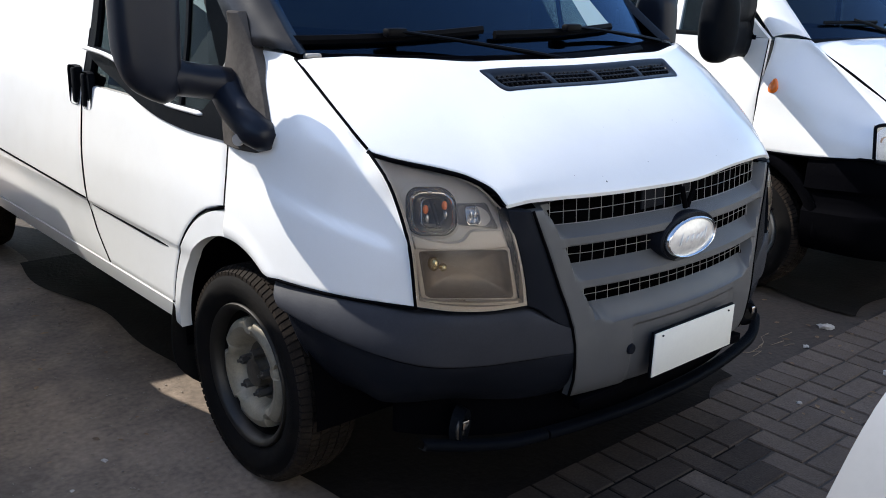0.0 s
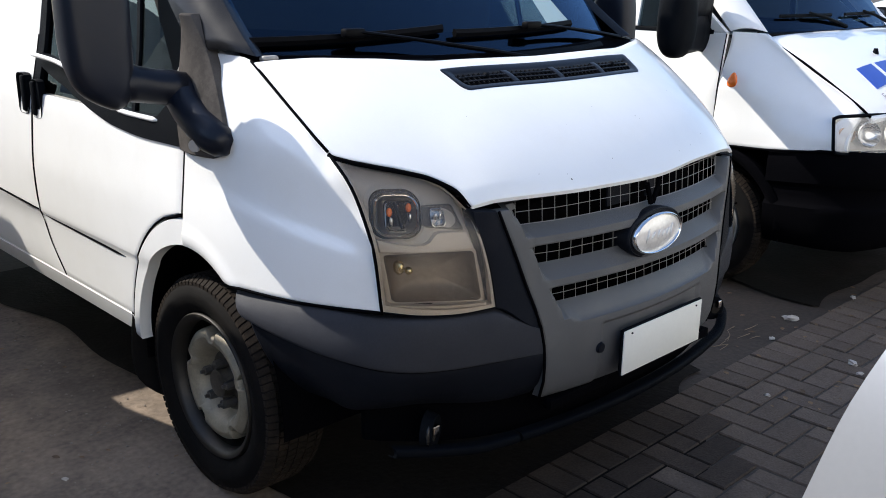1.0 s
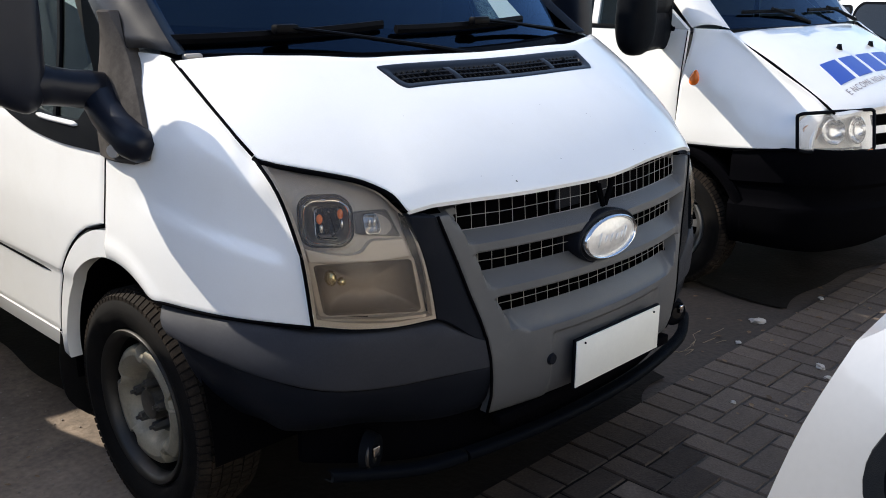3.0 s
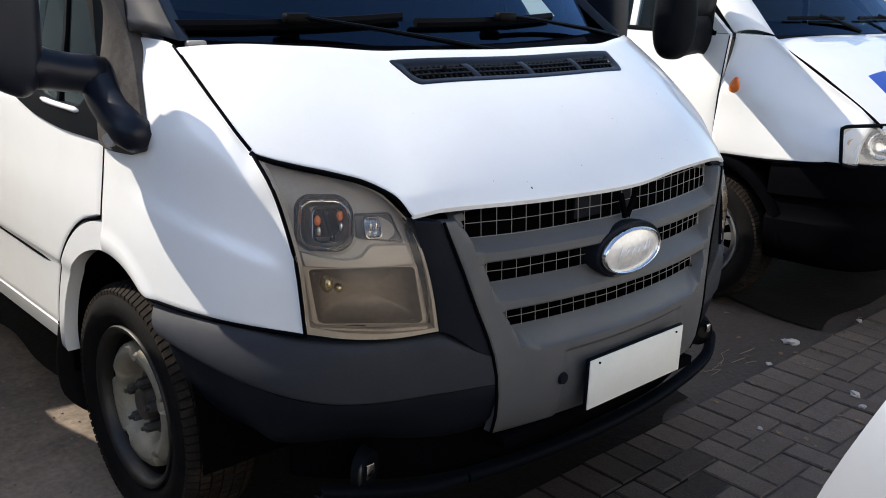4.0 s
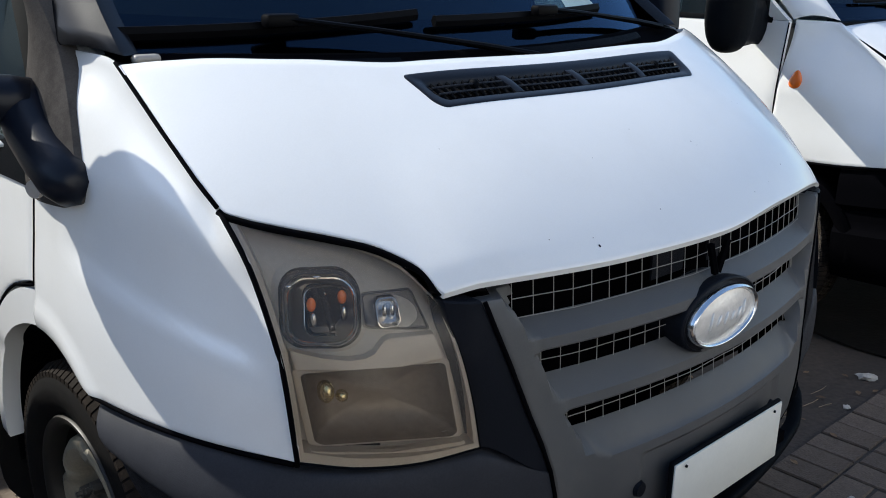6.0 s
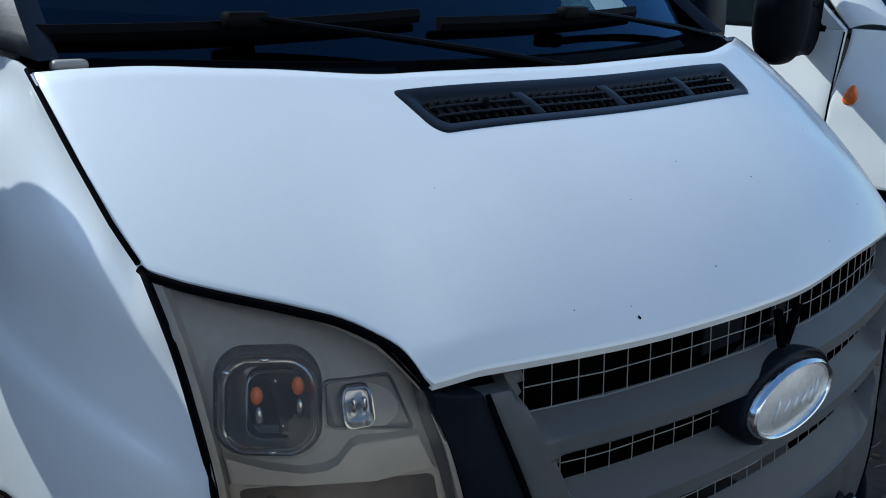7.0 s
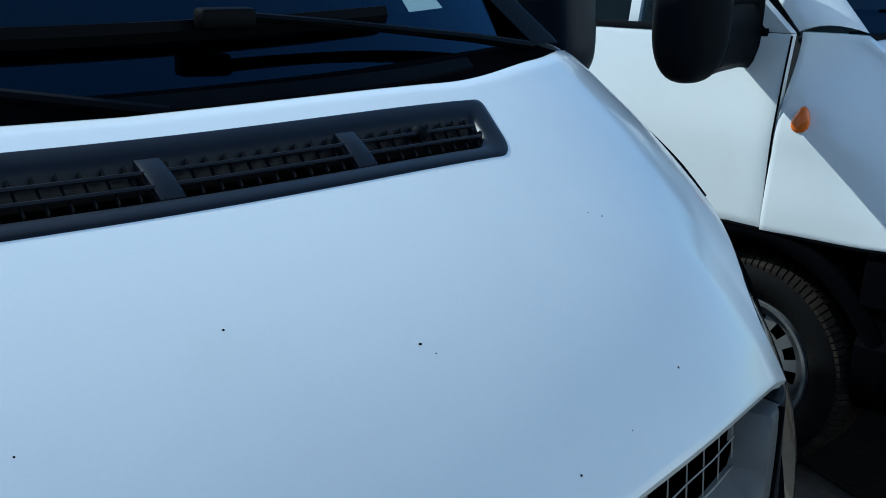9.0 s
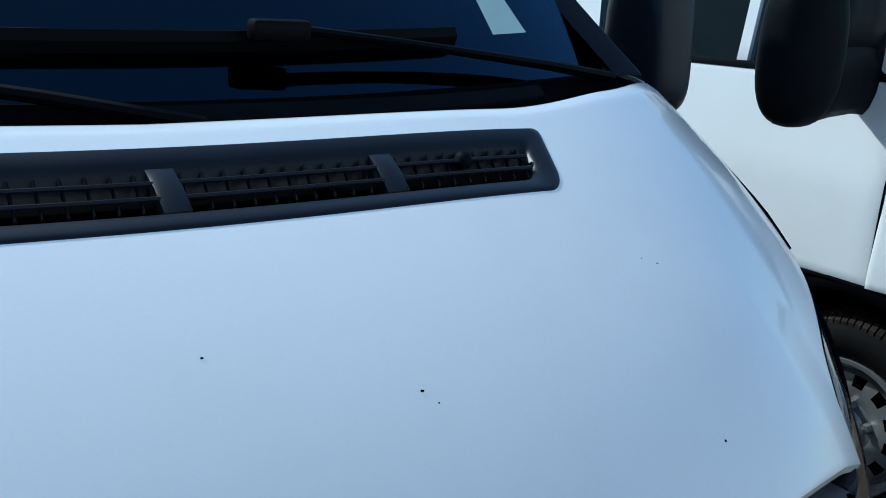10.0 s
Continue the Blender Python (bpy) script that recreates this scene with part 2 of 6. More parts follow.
def finish(bm, angle=0.6):
    bmesh.ops.recalc_face_normals(bm, faces=bm.faces)
    for f in bm.faces:
        f.smooth = True
    for e in bm.edges:
        if len(e.link_faces) == 2 and e.calc_face_angle(0) > angle:
            e.smooth = False
    return bm


def shell(P, us, vs, inward, th=0.02, roll=0.003, skip=None):
    """A curved panel P(u, v) with thickness towards inward, its rim rolled over."""
    bm = bmesh.new()
    inward = Vector(inward)
    top, low = [], []
    for i, u in enumerate(us):
        for j, v in enumerate(vs):
            p = Vector(P(u, v))
            edge = i in (0, len(us) - 1) or j in (0, len(vs) - 1)
            top.append(bm.verts.new(p + inward * (roll if edge else 0)))
            low.append(bm.verts.new(p + inward * th) if edge else None)
    w = len(vs)
    for i in range(len(us) - 1):
        for j in range(w - 1):
            if skip and skip((Vector(top[i * w + j].co) + Vector(top[(i + 1) * w + j + 1].co)) / 2):
                continue
            bm.faces.new((top[i * w + j], top[(i + 1) * w + j], top[(i + 1) * w + j + 1], top[i * w + j + 1]))
    ring = [i * w for i in range(len(us))] + [(len(us) - 1) * w + j for j in range(1, w)] + [i * w + w - 1 for i in range(len(us) - 2, -1, -1)] + [j for j in range(w - 2, 0, -1)]
    for a, b in zip(ring, ring[1:] + ring[:1]):
        bm.faces.new((top[a], top[b], low[b], low[a]))
    return finish(bm)


def box(bm, x0, x1, y0, y1, z0, z1, bevel=0.0, seg=2):
    """Adds a box, its edges rounded, to bm."""
    r = bmesh.ops.create_cube(bm, size=1, matrix=Matrix.LocRotScale(((x0 + x1) / 2, (y0 + y1) / 2, (z0 + z1) / 2), None, (x1 - x0, y1 - y0, z1 - z0)))
    if bevel:
        bmesh.ops.bevel(bm, geom=list({e for v in r["verts"] for e in v.link_edges}), offset=bevel, segments=seg, affect="EDGES", profile=0.5)
    return bm


def tube(bm, points, radius, sides=8, flat=1.0, cap=True):
    """Adds a round rod along points; radius may be a list; flat squeezes it in height."""
    pts = [Vector(p) for p in points]
    rad = radius if isinstance(radius, (list, tuple)) else [radius] * len(pts)
    rings = []
    for i, p in enumerate(pts):
        d = (pts[min(i + 1, len(pts) - 1)] - pts[max(i - 1, 0)]).normalized()
        a = d.cross(Vector((0, 0, 1)) if abs(d.z) < 0.95 else Vector((0, 1, 0))).normalized()
        b = a.cross(d)
        rings.append([bm.verts.new(p + rad[i] * (math.cos(2 * math.pi * q / sides) * a + flat * math.sin(2 * math.pi * q / sides) * b)) for q in range(sides)])
    for r0, r1 in zip(rings, rings[1:]):
        for q in range(sides):
            bm.faces.new((r0[q], r0[(q + 1) % sides], r1[(q + 1) % sides], r1[q]))
    if cap:
        bm.faces.new(rings[0][::-1])
        bm.faces.new(rings[-1])
    return bm


def lathe(bm, profile, n=48, centre=(0, 0, 0), skip=None):
    """Adds a ring turned about the x axis from (x, radius) points."""
    rings = []
    for q in range(n):
        a = 2 * math.pi * q / n
        rings.append([bm.verts.new((centre[0] + x, centre[1] + r * math.cos(a), centre[2] + r * math.sin(a))) for x, r in profile])
    for q in range(n):
        for j in range(len(profile) - 1):
            if skip and skip(q, j):
                continue
            bm.faces.new((rings[q][j], rings[(q + 1) % n][j], rings[(q + 1) % n][j + 1], rings[q][j + 1]))
    return bm


def thing(name, place=(0, 0, 0), label="", category="", group="", kind=""):
    e = new(name)
    e.location = place
    return tagged(e, label, category, group, kind)


def part(name, bm, material, parent=None, label="", at=None):
    """Links a bmesh, made in world places, as one mesh object under a thing or part."""
    if at is not None:
        bmesh.ops.translate(bm, verts=bm.verts, vec=-Vector(at))
    me = bpy.data.meshes.new(name)
    bm.normal_update()
    bm.to_mesh(me)
    bm.free()
    me.materials.append(material)
    ob = new(name, me)
    if parent:
        ob.parent = parent
        base = Vector()
        q = parent
        while q:
            base += q.location
            q = q.parent
        ob.location = (Vector(at) if at is not None else Vector()) - base
    elif at is not None:
        ob.location = at
    if label:
        ob["label"] = label
    return ob

# ---- the white panel van ----
HALF = [(0.0, 0.627), (0.02, 0.6325), (0.049, 0.637), (0.083, 0.644), (0.137, 0.668), (0.187, 0.695), (0.235, 0.727), (0.345, 0.798), (0.42, 0.838), (0.479, 0.860), (0.65, 0.870), (1.0, 0.867)]
SPREAD = [(0.0, 0.60), (0.25, 0.715), (0.5, 0.800), (0.75, 0.850), (1.0, 0.867)]
SET = [(0.0, 0.039), (0.02, 0.036), (0.049, 0.031), (0.083, 0.027), (0.35, 0.021), (0.479, 0.014), (0.65, 0.0)]
REAR = [(0.0, 0.497), (0.46, 0.507), (0.72, 0.572), (0.9, 0.662), (0.97, 0.714), (1.0, 0.742)]


def bonnet_skin(x, y):
    """Height of the bonnet: a smooth crown, falling away to the sides and the nose."""
    q = x * x
    ridge = 0.9951 + 1.1047 * y - 1.2393 * y * y + 0.7855 * y ** 3
    a = abs(x)
    fold = 0.0105 * (smooth(0.26, 0.575, a) if a < 0.575 else max(0.0, 1 - (a - 0.575) / 0.075)) * (1 - smooth(0.14, 0.36, y))
    return fold + ridge + q * (-0.1619 + 0.5074 * y - 0.1816 * y * y) + q * q * (-0.6829 + 1.253 * y - 0.915 * y * y) + q ** 3 * (0.1535 - 0.3783 * y)


def bonnet_at(u, v):
    a = abs(u)
    y0, y1 = 0.030 + 0.075 * a * a + 0.010 * smooth(0.0, 0.5, u) * (1 - 2.0 * a ** 5), spline(REAR, a)
    y = y0 + (y1 - y0) * v + spline(SET, v) * a ** 5
    x = u * (spline(SPREAD, v) + (spline(HALF, v) - spline(SPREAD, v)) * a ** 5)
    y_z = 0.11 * max(0.0, v - 0.957)
    droop = y_z + 0.006 * smooth(0.35, 1, a) * (1 - smooth(0.0, 0.08, v))
    return Vector((x, y, bonnet_skin(x, y) - droop))


def bonnet_z(x, y):
    return bonnet_skin(x, y)


def flank_x(y, z):
    """Half width of the body at a place along and a height."""
    w = spline([(0.3, 0.955), (0.45, 0.975), (0.68, 0.982), (0.70, 0.990), (0.85, 0.986), (1.0, 0.970), (1.12, 0.955), (1.34, 0.905), (1.6, 0.865), (2.0, 0.825), (2.5, 0.775), (2.75, 0.68)], z)
    y1 = 0.80 + 0.23 * (min(z, 1.143) - 0.76) + 0.8 * max(0, z - 1.143)
    return w - 0.365 * max(0, y1 - y) ** 2


ARCH_Y, ARCH_Z = 0.94, 0.355


def arch_z(y, ry, rz):
    d = 1 - ((y - ARCH_Y) / ry) ** 2
    return ARCH_Z + rz * math.sqrt(d) if d > 0 else ARCH_Z


van = thing("panel_van", (0, 0, 0), "white panel van with grey plastic grille and black vent on bonnet", "van")


def vent_hole(p):
    t = (p.y - 0.358) / 0.103
    s = (p.x + 0.432 + 0.016 * t) / (0.830 + 0.048 * t)
    return min(s, 1 - s) > 0.014 + 0.16 * max(0.0, 0.32 - t) and 0.11 < t < 0.89


bonnet = part("bonnet", shell(bonnet_at, [2 * a - 1 for a in steps(160, 0.003)], steps(84, 0.004), (0, 0.35, -0.94), 0.012, 0.0012, vent_hole), WHITE, van, "white bonnet with paint chips")
for cx, cy, r in ((-0.327, 0.074, 0.006), (-0.13, 0.088, 0.003), (0.196, 0.075, 0.003), (0.118, 0.191, 0.004), (0.127, 0.181, 0.002), (-0.034, 0.241, 0.003), (0.391, 0.124, 0.003), (0.448, 0.28, 0.003), (0.303, 0.367, 0.002), (0.43, 0.285, 0.002), (-0.33, 0.087, 0.002), (0.28, 0.09, 0.002), (-0.42, 0.11, 0.003), (-0.50, 0.30, 0.002), (-0.20, 0.20, 0.002)):
    bm = bmesh.new()
    bmesh.ops.create_circle(bm, cap_ends=True, radius=r * 0.45, segments=7, matrix=Matrix.Translation((cx, cy, bonnet_z(cx, cy) + 0.0006)) @ Matrix.Rotation(math.atan((bonnet_z(cx, cy + 0.01) - bonnet_z(cx, cy)) / 0.01), 4, "X") @ Matrix.Diagonal((1, random.uniform(0.5, 1.3), 1, 1)))
    part("paint_chip", bm, DARK, bonnet)

# bonnet vent
def vent_at(s, t):
    """Place on the bonnet for s across (0 to 1) and t from front to back (0 to 1)."""
    x = (-0.432 + s * 0.830) * (1 - t) + (-0.448 + s * 0.878) * t
    c = (2 * s - 1) ** 2
    y = (0.352 + 0.018 * c) * (1 - t) + (0.454 + 0.012 * c) * t
    return x, y


def vent_point(s, t, lift):
    x, y = vent_at(s, t)
    return Vector((x, y, bonnet_z(x, y) + lift))


def vent_ring():
    bm = bmesh.new()
    loops = []
    for inset_x, inset_y, lift in ((-0.001, -0.01, -0.003), (0.002, 0.02, 0.0012), (0.008, 0.06, 0.0016), (0.026, 0.18, 0.0), (0.034, 0.25, -0.005), (0.042, 0.30, -0.026)):
        pts = []
        r = 0.022
        for corner, (sx, sy) in enumerate(((1, 0), (1, 1), (0, 1), (0, 0))):
            for q in range(7):
                a = (corner * 90 - 90 + q * 15) * math.pi / 180
                rx, ry = (r * 1.1, 0.27) if corner in (0, 3) else (r * 0.5, 0.12)
                cx = (1 - inset_x - rx) if sx else inset_x + rx
                cy = (1 - inset_y - ry) if sy else inset_y + ry
                pts.append((cx + rx * math.cos(a), cy + ry * math.sin(a)))
        dense = []
        for a, b in zip(pts, pts[1:] + pts[:1]):
            k = 22 if abs(a[0] - b[0]) > 0.5 else 1
            dense += [(a[0] + (b[0] - a[0]) * i / k, a[1] + (b[1] - a[1]) * i / k) for i in range(k)]
        loops.append([bm.verts.new(vent_point(s, t, lift)) for s, t in dense])
    for l0, l1 in zip(loops, loops[1:]):
        for i in range(len(l0)):
            j = (i + 1) % len(l0)
            bm.faces.new((l0[i], l0[j], l1[j], l1[i]))
    return finish(bm, 0.9)


part("vent_frame", vent_ring(), VENTBLACK, bonnet, "long black plastic vent frame")
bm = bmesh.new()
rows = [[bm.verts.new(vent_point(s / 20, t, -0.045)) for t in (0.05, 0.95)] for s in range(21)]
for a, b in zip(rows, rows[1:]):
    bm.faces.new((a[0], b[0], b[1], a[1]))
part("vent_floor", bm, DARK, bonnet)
for t in (0.40, 0.58):
    bm = bmesh.new()
    tube(bm, [vent_point(0.04 + 0.92 * i / 24, t, -0.003) for i in range(25)], 0.0025, 6)
    part("vent_rail", finish(bm), VENTBLACK, bonnet)
for i in range(41):
    s = 0.05 + 0.90 * i / 40
    bm = bmesh.new()
    p = vent_point(s, 0.5, -0.010)
    a, b = vent_point(s, 0.27, -0.006), vent_point(s, 0.72, -0.006)
    tube(bm, [a, (a + b) / 2 + Vector((0, 0, -0.001)), b], [0.0016] * 3, 4, 2.4)
    part("vent_fin", finish(bm), BLACK, bonnet, at=p)
for x in (-0.215, -0.012, 0.197):
    bm = bmesh.new()
    s = (x + 0.44) / 0.84
    P = lambda u, v: vent_point(s + (u - 0.5) * 0.028 - 0.006 * v, 0.24 + 0.52 * v, 0.0012 - 0.002 * abs(2 * v - 1))
    part("vent_divider", shell(P, [0, 0.15, 0.85, 1], [i / 6 for i in range(7)], (0, 0, -1), 0.02, 0.002), VENTBLACK, bonnet)
for x in (-0.30, 0.285):
    bm = bmesh.new()
    s = (x + 0.44) / 0.84
    bmesh.ops.create_uvsphere(bm, u_segments=12, v_segments=8, radius=0.010, matrix=Matrix.Translation(vent_point(s, 0.62, -0.006)) @ Matrix.Diagonal((0.9, 1.2, 1.0, 1)))
    part("washer_jet", finish(bm, 3), BLACK, bonnet)

# front centre moulding with the grille slots
FACE = [(0.455, 0.012), (0.50, -0.004), (0.60, -0.012), (0.70, -0.006), (0.80, 0.004), (0.90, 0.010), (1.02, 0.020)]
RECESS = [(0.664, 0.0), (0.670, 0.009), (0.680, 0.013), (0.716, 0.038), (0.720, 0.042), (0.769, 0.042), (0.772, 0.008), (0.776, 0.004), (0.794, 0.005), (0.799, 0.010), (0.831, 0.038), (0.835, 0.042), (0.890, 0.042), (0.893, 0.008), (0.897, 0.004), (0.916, 0.005), (0.921, 0.010), (0.942, 0.038), (0.946, 0.042), (1.02, 0.042)]
SLOTS = ((0.719, 0.770, 0.386, 0.412), (0.834, 0.891, 0.440, 0.464), (0.945, 1.03, 0.496, 0.500))


def recess_half(z, x=0):
    return spline([(0.66, 0.30), (0.675, 0.335), (0.70, 0.372), (0.75, 0.405), (0.87, 0.462), (1.02, 0.530)], z) + (0.028 * smooth(1.0, 0.86, z) if x > 0 else 0)


def seam_half(z):
    return spline([(0.45, 0.432), (0.63, 0.447), (0.83, 0.510), (1.0, 0.572), (1.02, 0.578)], z)


def centre_y(x, z):
    y = spline(FACE, z) + 0.27 * x * x
    k = 1 - smooth(recess_half(z, x) - 0.012, recess_half(z, x) + 0.010, abs(x))
    d = 0.0
    for (z0, d0), (z1, d1) in zip(RECESS, RECESS[1:]):
        if z0 <= z <= z1:
            d = d0 + (d1 - d0) * (z - z0) / (z1 - z0)
    step = (1 - smooth(0.250, 0.262, abs(x - 0.018))) * (1 - smooth(0.636, 0.646, z))
    return y + k * d + 0.007 * step


def slot_hole(p):
    for z0, z1, h, h2 in SLOTS:
        if z0 < p.z < z1 and -h < p.x < h2 and not (((p.x / 0.125) ** 2 + ((p.z - 0.860) / 0.065) ** 2) < 1):
            return True
    return False


CROWS = sorted({round(z, 4) for z, d in RECESS} | {0.455, 0.459, 0.47, 0.50, 0.53, 0.56, 0.60, 0.63, 0.636, 0.641, 0.646, 0.655, 0.68, 0.745, 0.79, 0.86, 0.875, 0.915, 0.98, 1.0, 1.016})


def centre_at(u, v):
    z = 0.455 + 0.563 * v
    x = (2 * u - 1) * (seam_half(z) - 0.003)
    return Vector((x, centre_y(x, z), z - 0.022 * smooth(0.40, 0.55, abs(x)) * smooth(0.88, 1.0, v)))


front = part("grille_panel", shell(centre_at, steps(100, 0.004), [(z - 0.455) / 0.563 for z in CROWS], (0, 1, 0), 0.03, 0.003, slot_hole), CENTRE, van, "weathered grey plastic grille moulding")
for z0, z1, h, h2 in SLOTS:
    zs = [z0 + (z1 - z0) * f for f in ((0.5,) if z1 < 1 else (0.02, 0.42, 0.8))]
    for z in zs:
        for sx in ((-1, 1) if 0.83 < z0 < 0.84 else (0,)):
            x0, x1 = (-h, h2) if sx == 0 else ((-h, -0.12) if sx < 0 else (0.12, h2))
            bm = bmesh.new()
            tube(bm, [(x, spline(FACE, z) + 0.27 * x * x + 0.036 + 0.001 * math.sin(37 * x), z + 0.001 * math.sin(23 * x)) for x in [x0 + (x1 - x0) * i / 16 for i in range(17)]], 0.0010, 4)
            part("grille_wire", finish(bm), WIRE, front)
    n = int((h + h2) / 0.040)
    for i in range(n + 1):
        x = -h + (h + h2) * i / n
        if 0.83 < z0 < 0.84 and abs(x) < 0.13:
            continue
        bm = bmesh.new()
        tube(bm, [(x, spline(FACE, z0) + 0.27 * x * x + 0.038, z0 + 0.001), (x + 0.001 * math.sin(i * 7), spline(FACE, z1) + 0.27 * x * x + 0.038, z1 + 0.003)], 0.0010, 4)
        part("grille_wire", finish(bm), WIRE, front)
for sx in (-1, 1):
    bm = bmesh.new()
    box(bm, sx * 0.548 - 0.004, sx * 0.548 + 0.004, 0.118, 0.60, 0.62, 0.985)
    part("grille_baffle", finish(bm), DARK, front)
# catch behind the upper slot
for dx in (-0.022, 0.022):
    bm = bmesh.new()
    tube(bm, [(-0.005 + dx * 1.4, 0.030, 1.006), (-0.005 + dx * 0.2, 0.030, 0.944)], 0.008, 6)
    part("bonnet_catch", finish(bm), DARK, front)
for x0, x1 in ((-0.16, -0.055), (0.03, 0.075)):
    bm = bmesh.new()
    box(bm, x0, x1, 0.075, 0.08, 0.95, 1.01)
    part("catch_plate", finish(bm), CORNER, front)


def disc(cx, cz, rx, rz, y0, y1, dome, n=40):
    bm = bmesh.new()
    loops = []
    for f, y in ((1.0, y1), (1.0, y0 + 0.004), (0.985, y0 + 0.001), (0.955, y0), (0.93, y0 + 0.003)):
        loops.append([bm.verts.new((cx + rx * f * math.cos(2 * math.pi * i / n), y, cz + rz * f * math.sin(2 * math.pi * i / n))) for i in range(n)])
    for k in range(1, 5):
        f = 0.92 * (1 - k / 5)
        loops.append([bm.verts.new((cx + rx * f * math.cos(2 * math.pi * i / n), y0 + 0.003 - dome * (1 - (f / 0.92) ** 2), cz + rz * f * math.sin(2 * math.pi * i / n))) for i in range(n)])
    for a, b in zip(loops, loops[1:]):
        for i in range(n):
            bm.faces.new((a[i], a[(i + 1) % n], b[(i + 1) % n], b[i]))
    bm.faces.new(loops[-1])
    return finish(bm, 0.8)


part("badge_surround", disc(0, 0.860, 0.137, 0.074, 0.012, 0.085, 0.0), CORNER, front)
badge = part("badge", disc(0, 0.860, 0.114, 0.055, 0.001, 0.04, 0.010), BADGE, front, "worn oval silver badge")
ring = bmesh.new()
loops = []
for f, y in ((1.0, 0.03), (1.0, 0.006), (0.985, 0.000), (0.955, -0.003), (0.925, -0.001), (0.91, 0.006)):
    fz = 1 - (1 - f) * 1.7
    loops.append([ring.verts.new((0.122 * f * math.cos(2 * math.pi * i / 48), y, 0.860 + 0.061 * fz * math.sin(2 * math.pi * i / 48))) for i in range(48)])
for a, b in zip(loops, loops[1:]):
    for i in range(48):
        ring.faces.new((a[i], a[(i + 1) % 48], b[(i + 1) % 48], b[i]))
part("badge_ring", finish(ring, 1.2), CHROME, badge, "chrome ring round the badge")
for k, x0 in enumerate((-0.060, -0.036, -0.012, 0.012, 0.036, 0.056)):
    h = (0.020, 0.011, 0.013, 0.010, 0.012, 0.022)[k]
    bm = bmesh.new()
    tube(bm, [(x0 + 0.006 * q, 0.0032 - 0.010 * (1 - (x0 / 0.105) ** 2 - (h * q / 0.050) ** 2) - 0.0005, 0.860 + h * q) for q in (-1, -0.5, 0, 0.5, 1)], [0.0008, 0.0028, 0.0032, 0.0028, 0.0008], 8)
    part("badge_mark", finish(bm, 2), BADGE, badge)

# number plate, blank
PX = 0.018
plate = thing("number_plate", (PX, -0.03, 0.54), "blank white number plate screwed to grey bumper", "number plate")
bm = bmesh.new()
box(bm, PX - 0.205, PX + 0.205, -0.034, -0.030, 0.478, 0.612, 0.0015)
part("plate_face", finish(bm), PLATEWHITE, plate)
bm = bmesh.new()
box(bm, PX - 0.208, PX + 0.208, -0.029, -0.020, 0.475, 0.616, 0.003)
part("plate_holder", finish(bm), BLACK, plate)
for dx, dz in ((-0.17, 0.122), (0.17, 0.122)):
    bm = bmesh.new()
    bmesh.ops.create_cone(bm, cap_ends=True, segments=10, radius1=0.003, radius2=0.003, depth=0.003, matrix=Matrix.Translation((PX + dx, -0.036, 0.478 + dz)) @ Matrix.Rotation(math.pi / 2, 4, "X"))
    part("screw", finish(bm), BLACK, plate)

# plate recess ledge and fog cover holes on the moulding
for dx in (-0.245, 0.262):
    bm = bmesh.new()
    bmesh.ops.create_cone(bm, cap_ends=True, segments=20, radius1=0.017, radius2=0.014, depth=0.008, matrix=Matrix.Translation((dx, centre_y(dx, 0.57) - 0.002, 0.57)) @ Matrix.Rotation(math.pi / 2, 4, "X"))
    part("towing_cover", finish(bm), CORNER, front)


# bumper corners
def nose_skew(x, y, s):
    """The far front corner stands a little further back."""
    return y + (0.058 * smooth(0.54, 0.86, x) * (1 - smooth(0.35, 0.85, y)) if s > 0 else 0)


def corner_plan(s, z):
    h = seam_half(min(z, 1.0)) + 0.004
    y0 = spline(FACE, z) + 0.27 * h * h
    pts = [(h, y0), (0.60, 0.092), (0.72, 0.128), (0.83, 0.188), (0.905, 0.285), (0.950, 0.42), (0.972, 0.56), (0.980, 0.715)]
    x = spline([(i / 7, p[0]) for i, p in enumerate(pts)], s)
    y = spline([(i / 7, p[1]) for i, p in enumerate(pts)], s)
    return x, y


